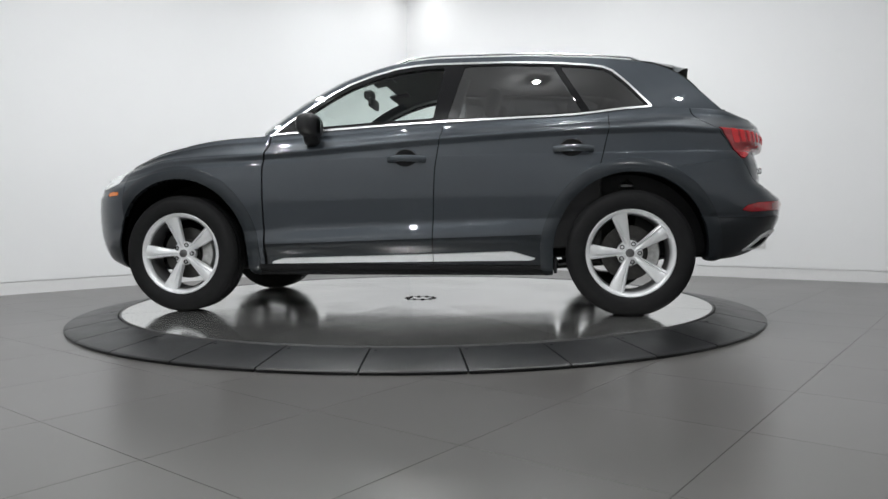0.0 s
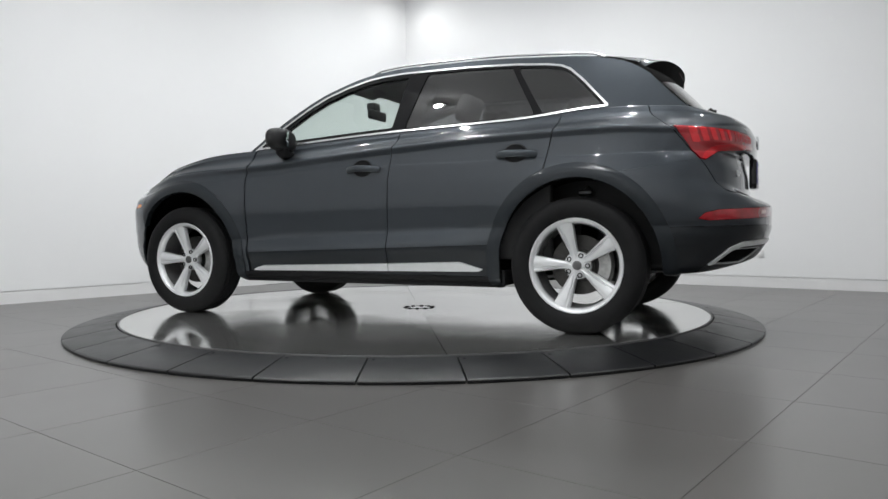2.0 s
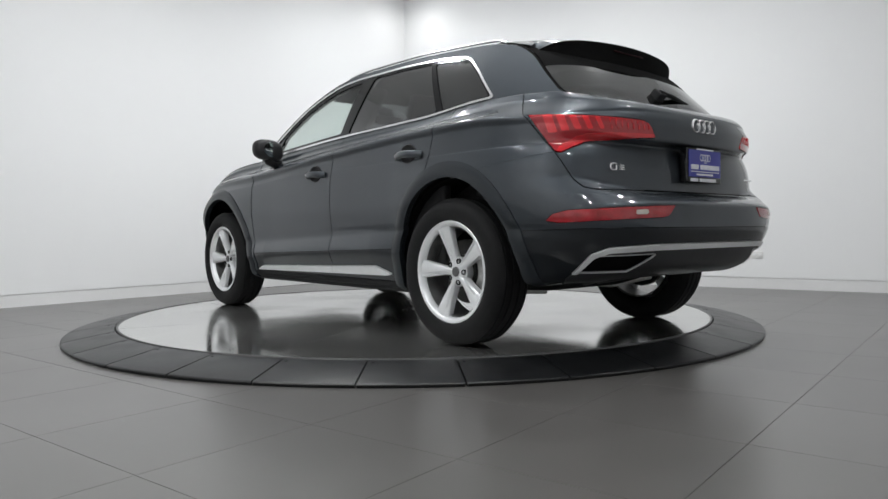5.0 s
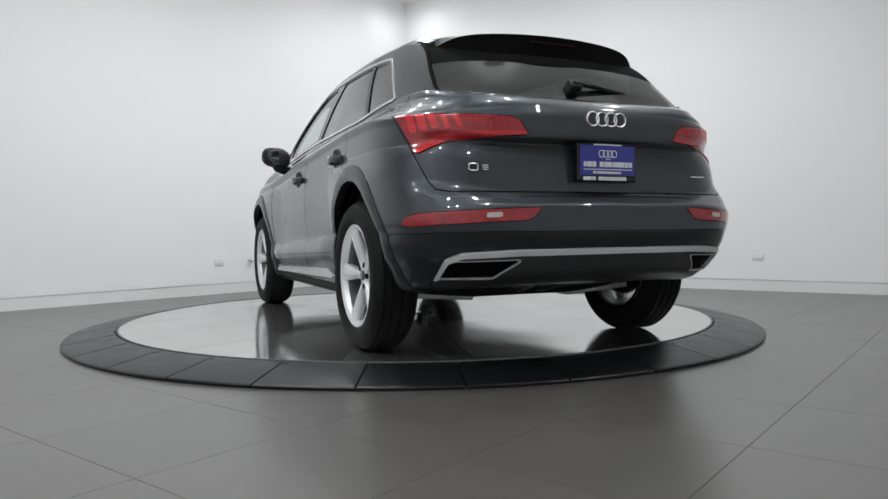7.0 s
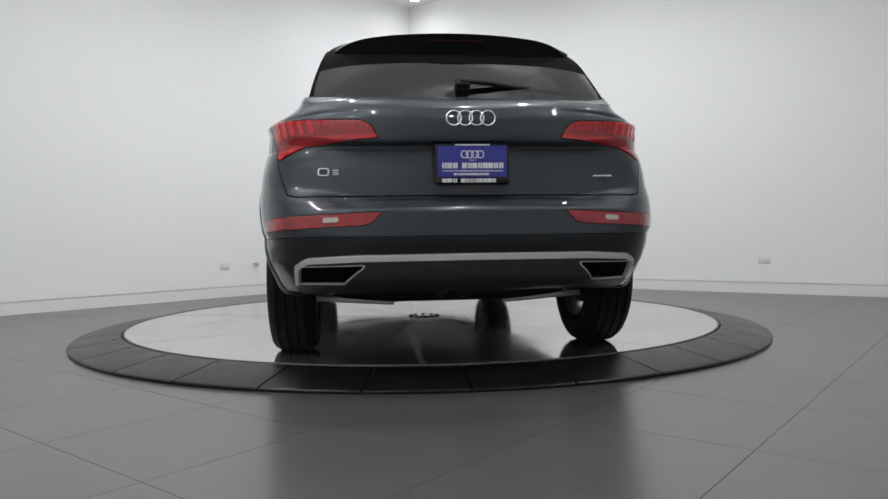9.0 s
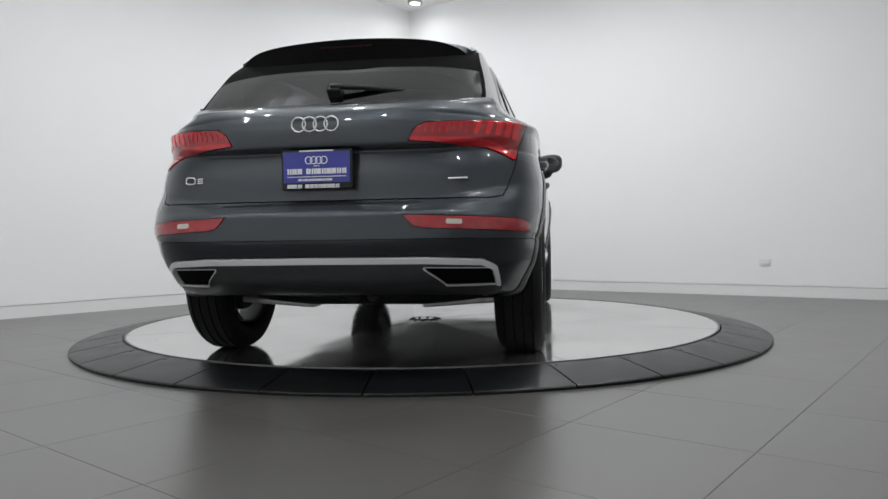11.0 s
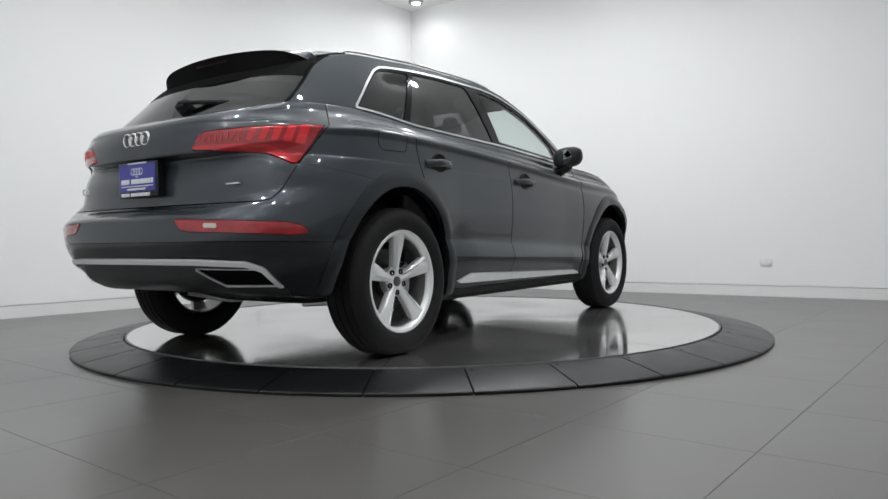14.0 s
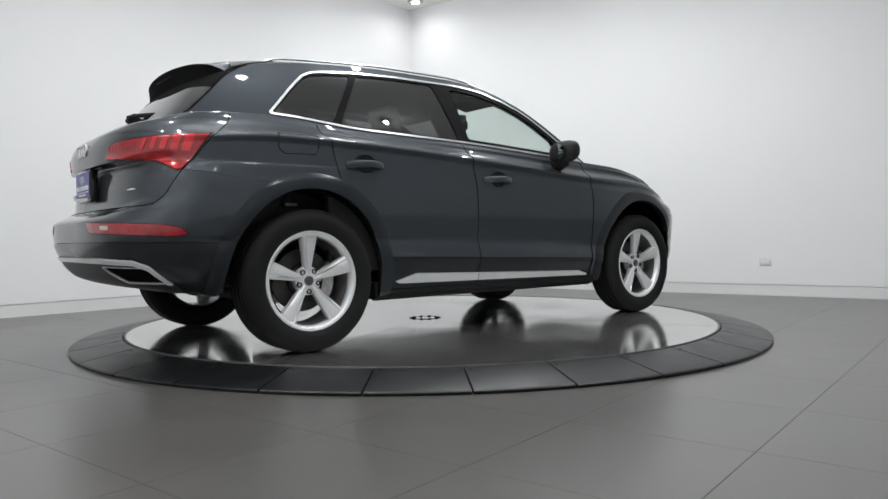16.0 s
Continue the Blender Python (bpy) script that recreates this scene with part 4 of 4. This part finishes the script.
for name, rows, material, label in (("spoiler", top_rows, PAINT, "dark grey roof spoiler"), ("spoiler_underside", under_rows, WELL, "black underside of the roof spoiler")):
    bm = bmesh.new()
    vs = [[bm.verts.new(p) for p in r] for r in rows]
    for a, b in zip(vs, vs[1:]):
        for k in range(len(a) - 1):
            bm.faces.new((a[k], b[k], b[k + 1], a[k + 1]))
    if name == "spoiler":
        SPOILER = part(name, bm, material, CAR, label)
    else:
        for k in (0, -1):
            try:
                bm.faces.new(vs[k])
            except ValueError:
                pass
        part(name, bm, material, SPOILER, label)
bm = bmesh.new()
box(bm, -1.858, -1.84, -0.13, 0.13, 1.512, 1.522, bevel=0.003)
part("brake_light", bm, BRAKE_OFF, SPOILER, "dark red high brake light")
bm = bmesh.new()
xa, fin_rows = -1.3, []
for q in np.linspace(0, 1, 9):
    high, wide = 0.045 * q ** 1.4 + 0.003, 0.022 * (1 - 0.35 * q)
    base = roof_at(xa - 0.13 * q, 0)
    fin_rows.append([bm.verts.new((xa - 0.13 * q, y * wide, base - 0.003 + z * high)) for y, z in ((-1, 0), (-0.45, 0.6), (-0.12, 1), (0.12, 1), (0.45, 0.6), (1, 0))])
for p, q in zip(fin_rows, fin_rows[1:]):
    for k in range(5):
        bm.faces.new((p[k], p[k + 1], q[k + 1], q[k]))
bm.faces.new(fin_rows[0])
bm.faces.new(fin_rows[-1])
part("antenna_fin", bm, PAINT, CAR, "small dark roof antenna fin")
bm = bmesh.new()
box(bm, -0.03, 0.03, -0.035, 0.03, -0.06, 0.03, Matrix.Translation((-2.028, 0.0, 1.268)) @ Matrix.Rotation(radians(-45), 4, "Y"), bevel=0.009)
tube(bm, [(-2.05, 0.01, 1.286), (-2.035, -0.12, 1.279), (-2.0, -0.32, 1.26)], 0.014, 8, flat=0.8)
WIPER = part("wiper", bm, BLACK, CAR, "black rear wiper")
bm = bmesh.new()
tube(bm, [(-2.0, -0.06, 1.275), (-2.0, -0.25, 1.268), (-1.98, -0.52, 1.245)], 0.009, 8)
part("wiper_blade", bm, BLACK, WIPER)

# ---- plate, emblems ----
bm = bmesh.new()
box(bm, -2.292, -2.252, -0.158, 0.158, 0.803, 0.972, bevel=0.006)
PLATE = part("plate_holder", bm, GLOSS_BLACK, CAR, "black plate frame with a blue printed plate")
bm = bmesh.new()
box(bm, -2.2955, -2.29, -0.146, 0.146, 0.832, 0.962)
part("plate", bm, BLUE, PLATE, "blue plate with white print")
random.seed(5)
bm = bmesh.new()
for y0, y1, z0, z1, n in ((-0.075, 0.075, 0.963, 0.9685, 14), (0.062, 0.132, 0.868, 0.891, 3), (-0.132, 0.046, 0.868, 0.891, 8), (-0.13, 0.13, 0.855, 0.859, 24), (-0.07, 0.08, 0.839, 0.848, 10), (0.065, 0.13, 0.809, 0.825, 3), (-0.1, 0.05, 0.809, 0.825, 8), (-0.012, 0.012, 0.9, 0.904, 3)):
    step = (y1 - y0) / n
    for i in range(n):
        wide = 0.3 + 0.16 * random.random()
        for k in (0, 1):
            if step > 0.008 or k == 0:
                a = y0 + step * (i + 0.06 + 0.46 * k)
                box(bm, -2.2975, -2.2945 if 0.83 < z0 < 0.95 else -2.29, a, a + step * wide * (1 if step > 0.008 else 1.6), z0, z1)
for i in range(4):
    lathe(bm, [(0.013, 0), (0.015, 0.001), (0.017, 0)], 18, Matrix.Translation((-2.2962, 0.033 - 0.022 * i, 0.926)) @ Matrix.Rotation(radians(-90), 4, "Y"))
part("plate_print", bm, WHITE_PRINT, PLATE, "bars of white print")
for i in range(4):
    bm = bmesh.new()
    lathe(bm, [(0.0265, -0.004), (0.0275, 0.004), (0.0305, 0.006), (0.0335, 0.004), (0.0345, -0.004)], 40, Matrix.Translation((-2.291 - (0.001 if i % 2 else 0), 0.072 - 0.048 * i + 0.004, 1.078)) @ Matrix.Rotation(radians(-90), 4, "Y") @ Matrix.Rotation(radians(0), 4, "X"))
    part("emblem_ring", bm, CHROME, CAR, "bright metal emblem ring")
bm = bmesh.new()
tube(bm, [(-2.206, 0.62 + 0.021 * math.copysign(abs(math.cos(a)) ** 0.5, math.cos(a)), 0.861 + 0.0145 * math.copysign(abs(math.sin(a)) ** 0.5, math.sin(a))) for a in np.linspace(0, 2 * math.pi, 29)[:-1]], 0.0042, 8, closed=True)
part("badge", bm, CHROME, CAR, "bright metal badge")
for y0, y1, z0, z1, x in ((0.555, 0.581, 0.866, 0.871, -2.215), (0.555, 0.581, 0.857, 0.862, -2.215), (0.555, 0.581, 0.848, 0.853, -2.215), (-0.632, -0.548, 0.838, 0.845, -2.212)):
    bm = bmesh.new()
    box(bm, x - 0.004, x + 0.012, y0, y1, z0, z1, bevel=0.001)
    part("badge", bm, CHROME, CAR, "bright metal badge")

# ---- mirrors ----
for sgn in (1, -1):
    bm = bmesh.new()
    bmesh.ops.create_uvsphere(bm, u_segments=28, v_segments=18, radius=1)
    for v in bm.verts:
        x, y, z = v.co
        k = lambda q: math.copysign(abs(q) ** 0.72, q)
        v.co = Vector((0.515 + 0.072 * k(x) * (1 if x > 0 else 0.75) + 0.02 * y, sgn * (0.922 + 0.1 * k(y)), 1.162 + (0.075 if z > 0 else 0.07) * k(z) + 0.012 * y))
    m_ob = part("wing_mirror", bm, MIRROR_BLACK, CAR, "black door mirror")
    bm = bmesh.new()
    tube(bm, [(0.53, 0.8 * sgn, 1.075), (0.53, 0.87 * sgn, 1.07), (0.52, 0.91 * sgn, 1.085), (0.515, 0.935 * sgn, 1.13)], 0.045, 12, flat=0.62)
    part("mirror_foot", bm, BLACK, m_ob)
    bm = bmesh.new()
    lathe(bm, [(0, 0.004), (0.075, 0.003), (0.082, 0)], 28, Matrix.Translation((0.461, 0.922 * sgn, 1.163)) @ Matrix.Rotation(radians(24 * sgn), 4, "Z") @ Matrix.Rotation(radians(-90), 4, "Y") @ Matrix.Diagonal((0.64, 0.95, 1, 1)))
    part("mirror_glass", bm, MIRROR_GLASS, m_ob, "silvered mirror glass")


# ---- wheels ----
def tyre():
    bm = bmesh.new()
    r, w = TYRE_R, 0.118
    prof = [(0.252, 0.085), (0.262, 0.1), (0.285, 0.113), (0.315, w), (0.34, w - 0.006), (0.356, w - 0.016), (0.367, w - 0.032)]
    for c in (0.068, 0.024, -0.024, -0.068):
        prof += [(r - 0.0005, c + 0.006), (r - 0.009, c + 0.004), (r - 0.009, c - 0.004), (r - 0.0005, c - 0.006)]
    prof += [(a, -b) for a, b in reversed(prof[:7])]
    return lathe(bm, prof, 72)


def rim_mesh():
    bm = bmesh.new()
    lathe(bm, [(0.235, -0.085), (0.225, 0.0), (0.228, 0.06), (0.238, 0.092), (0.247, 0.1), (0.257, 0.102), (0.263, 0.097), (0.262, 0.088)], 80)
    return bm


def hub_mesh():
    return lathe(bmesh.new(), [(0.0, 0.055), (0.05, 0.055), (0.074, 0.048), (0.078, 0.03), (0.07, 0.0)], 40)


def spoke_mesh():
    """One spoke along +x: a narrow root, a wide foot, a broad face and a deep groove beside a slim ridge."""
    bm = bmesh.new()
    rows = []
    for s in np.linspace(0, 1, 13):
        rad = 0.03 + s * 0.214
        width = 0.0165 + 0.033 * s ** 1.15
        h = 0.056 + 0.012 * math.sin(s * math.pi) + 0.036 * s ** 2
        groove = width * (0.45 + 0.1 * s)
        dip = 0.003 + 0.014 * math.sin(min(s * 1.05, 1) * math.pi)
        pts = [(-width, h - 0.04), (-width, h - 0.012), (-width + 0.003, h - 0.007), (-width * 0.35, h), (groove - 0.008, h - 0.002), (groove - 0.002, h - dip), (groove + 0.003, h - dip),
               (groove + 0.007, h - 0.001), (width - 0.003, h - 0.006), (width, h - 0.012), (width, h - 0.04)]
        rows.append([bm.verts.new((rad, p, q)) for p, q in pts])
    for p, q in zip(rows, rows[1:]):
        for k in range(len(p) - 1):
            bm.faces.new((p[k], p[k + 1], q[k + 1], q[k]))
        bm.faces.new((p[-1], p[0], q[0], q[-1]))
    bm.faces.new(rows[0])
    bm.faces.new(rows[-1])
    return bm


def make_wheel(m, phase):
    turn = Matrix.Rotation(radians(phase), 4, "Z")
    w = part("wheel", rim_mesh(), ALLOY, CAR, "silver five-spoke alloy wheel")
    w.matrix_local = m @ turn
    part("tyre", tyre(), RUBBER, w, "black road tyre")
    part("hub", hub_mesh(), ALLOY, w)
    for i in range(5):
        part("spoke", spoke_mesh(), ALLOY, w).matrix_local = pose(0, 0, 0, 0, 0, 72 * i)
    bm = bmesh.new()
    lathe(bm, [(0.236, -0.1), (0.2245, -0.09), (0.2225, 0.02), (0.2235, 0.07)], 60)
    part("barrel", bm, ALLOY_DARK, w, "dark grey inner wheel barrel")
    bm = bmesh.new()
    lathe(bm, [(0, 0.062), (0.022, 0.063), (0.025, 0.061), (0.026, 0.05)], 28)
    part("hub_cap", bm, STEEL, w, "dark grey hub cap")
    for i in range(5):
        a = 2 * math.pi * (i + 0.5) / 5
        bm = bmesh.new()
        lathe(bm, [(0.0, 0.044), (0.008, 0.046), (0.0095, 0.06), (0.013, 0.0605), (0.0145, 0.05)], 12, Matrix.Translation((0.058 * math.cos(a), 0.056 * math.sin(a), 0)))
        part("wheel_bolt", bm, BLACK, w)
    bm = bmesh.new()
    lathe(bm, [(0.07, 0.0), (0.085, 0.0), (0.09, -0.02), (0.165, -0.02), (0.165, -0.045), (0.09, -0.045)], 60)
    part("brake_disc", bm, DISC, w, "grooved steel brake disc")
    bm = bmesh.new()
    lathe(bm, [(0.11, 0.004), (0.175, 0.004), (0.182, -0.01), (0.182, -0.06), (0.11, -0.06)], 12, turn.inverted(), a0=radians(-32), a1=radians(32), closed=False)
    part("brake_caliper", bm, CASTING, w, "grey brake caliper")
    bm = bmesh.new()
    lathe(bm, [(0.0, -0.07), (0.155, -0.07), (0.16, -0.06)], 48)
    part("back_plate", bm, BLACK, w)
    return w


for sx in (1, -1):
    for sgn in (1, -1):
        m = Matrix(((-sgn, 0, 0, sx * WHEEL_X), (0, 0, sgn, (WHEEL_Y if sx < 0 else WHEEL_Y - 0.017) * sgn), (0, 1, 0, WHEEL_Z), (0, 0, 0, 1)))
        make_wheel(m, 34 if sgn > 0 else 20)


# ---- cabin furniture ----
def seat(x, y, width):
    bm = bmesh.new()
    box(bm, x - 0.26, x + 0.26, y - width / 2, y + width / 2, 0.55, 0.68, bevel=0.04)
    m = Matrix.Translation((x - 0.25, y, 0.66)) @ Matrix.Rotation(radians(-18), 4, "Y")
    box(bm, -0.06, 0.07, -width / 2, width / 2, 0, 0.58, m, bevel=0.045)
    s = part("seat", bm, LEATHER, CAR, "black leather seat")
    return s, m


for y in (0.36, -0.36):
    s, m = seat(-0.1, y, 0.5)
    bm = bmesh.new()
    box(bm, -0.04, 0.05, -0.13, 0.13, 0.64, 0.82, m, bevel=0.035)
    for k in (-0.05, 0.05):
        box(bm, -0.005, 0.005, k - 0.005, k + 0.005, 0.55, 0.66, m)
    part("headrest", bm, LEATHER, s)
s, m = seat(-0.85, 0, 1.25)
for y in (-0.4, 0.4):
    bm = bmesh.new()
    box(bm, -0.04, 0.05, y - 0.12, y + 0.12, 0.57, 0.72, m, bevel=0.035)
    part("headrest", bm, LEATHER, s)
bm = bmesh.new()
box(bm, 0.5, 0.95, -0.74, 0.74, 0.8, 1.06, bevel=0.06)
box(bm, 0.42, 0.62, 0.2, 0.55, 0.98, 1.1, bevel=0.04)
DASH = part("dashboard", bm, INTERIOR, CAR, "black dashboard")
bm = bmesh.new()
box(bm, 0.47, 0.49, -0.12, 0.12, 1.07, 1.19, bevel=0.008)
part("screen", bm, GLOSS_BLACK, DASH)
bm = bmesh.new()
mw = Matrix.Translation((0.36, 0.36, 1.0)) @ Matrix.Rotation(radians(-66), 4, "Y")
tube(bm, [mw @ Vector((0.18 * math.cos(a), 0.18 * math.sin(a), 0)) for a in np.linspace(0, 2 * math.pi, 33)[:-1]], 0.015, 8, closed=True)
box(bm, -0.17, 0.17, -0.02, 0.02, -0.01, 0.01, mw)
part("steering_wheel", bm, LEATHER, CAR)
bm = bmesh.new()
box(bm, 0.32, 0.35, -0.12, 0.12, 1.40, 1.47, Matrix(), bevel=0.012)
tube(bm, [(0.33, 0, 1.46), (0.37, 0, 1.53)], 0.012)
box(bm, 0.33, 0.40, -0.05, 0.05, 1.47, 1.53, bevel=0.015)
part("rear_view_mirror", bm, BLACK, CAR)
for sgn in (1, -1):
    bm = bmesh.new()
    box(bm, -0.07, 0.07, -0.17, 0.17, -0.009, 0.009, Matrix.Translation((0.19, 0.37 * sgn, 1.535)) @ Matrix.Rotation(radians(15), 4, "Y"), bevel=0.006)
    part("sun_visor", bm, INTERIOR, CAR, "dark folded sun visor")
    bm = bmesh.new()
    lean = Matrix.Translation((-0.28, 0.735 * sgn, 1.12)) @ Matrix.Rotation(radians(24 * sgn), 4, "X") @ Matrix.Rotation(radians(-13), 4, "Y")
    box(bm, -0.07, 0.07, -0.02, 0.02, -0.05, 0.42, lean, bevel=0.012)
    part("pillar_lining", bm, INTERIOR, CAR, "dark lining of the door pillar")
xs = np.linspace(0.2, -1.6, 20)
grid = np.array([np.stack([xs, house_edge(xs) * s * 0.97, roof_z(xs) - 0.03 + 0.03 * (1 - s * s)], -1) for s in np.linspace(1, 0, 8)])
shell("headlining", both(outward(soup(grid), (0, 0, 0))), HEADLINER, CAR, "grey headlining", rim=0)
bm = bmesh.new()
box(bm, -1.95, -1.1, -0.62, 0.62, 0.35, 0.95, bevel=0.03)
part("boot_trim", bm, INTERIOR, CAR)
for sgn in (1, -1):
    bm = bmesh.new()
    box(bm, -1.25, 0.8, 0.74 if sgn > 0 else -0.8, 0.8 if sgn > 0 else -0.74, 0.4, 1.1, bevel=0.02)
    part("door_lining", bm, INTERIOR, CAR)

# ---- floor tiles ----
TILE_STEP = 0.62


def tile_mesh():
    bm = bmesh.new()
    h, c = TILE_STEP / 2 - 0.001, 0.0003
    rings = [[bm.verts.new((sx * k, sy * k, z)) for sx, sy in ((-1, -1), (1, -1), (1, 1), (-1, 1))] for k, z in ((h, -0.008), (h, -c), (h - c, 0.0))]
    for a, b in zip(rings, rings[1:]):
        for k in range(4):
            bm.faces.new((a[k], a[(k + 1) % 4], b[(k + 1) % 4], b[k]))
    bm.faces.new(rings[-1])
    return bm


def floor_tiles():
    """Square tiles along the walls; those near the turntable are single pieces."""
    first_tile = part("tile", tile_mesh(), TILE, FLOOR, smooth=False)
    n, t = frame2d(50.0)
    origin = Vector((0.979, -3.185, 0))
    nl, _ = frame2d(WALL_L[0])
    nr, _ = frame2d(WALL_R[0])
    used = False
    for i in range(-18, 19):
        for j in range(-18, 19):
            p = origin + n * TILE_STEP * (i + 0.5) + t * TILE_STEP * (j + 0.5)
            if not (-5.6 < p.dot(nr) < WALL_R[1] + 0.25 and -7.7 < p.dot(nl) < WALL_L[1] + 0.25) or p.length < R_DISC - 0.5:
                continue
            ob = new("tile", first_tile.data) if used else first_tile
            used = True
            ob.parent = FLOOR
            ob.matrix_local = Matrix.Translation(p) @ Matrix.Rotation(radians(50.0 + 90 * ((i * 7 + j * 3) % 4)), 4, "Z")


floor_tiles()


# ---- what moves ----
def motions():
    ox, oy = 0.0019, 0.0076
    rows = []
    for r in PATH:
        a = radians(r[7])
        rows.append((r[0], math.cos(a) * ox - math.sin(a) * oy, math.sin(a) * ox + math.cos(a) * oy, r[7]))
    walk(CAR, [(t, pose(x, y, DISC_Z, 0, 0, a)) for t, x, y, a in rows])
    walk(TABLE, [(t, pose(0, 0, 0, 0, 0, a)) for t, x, y, a in rows])


motions()
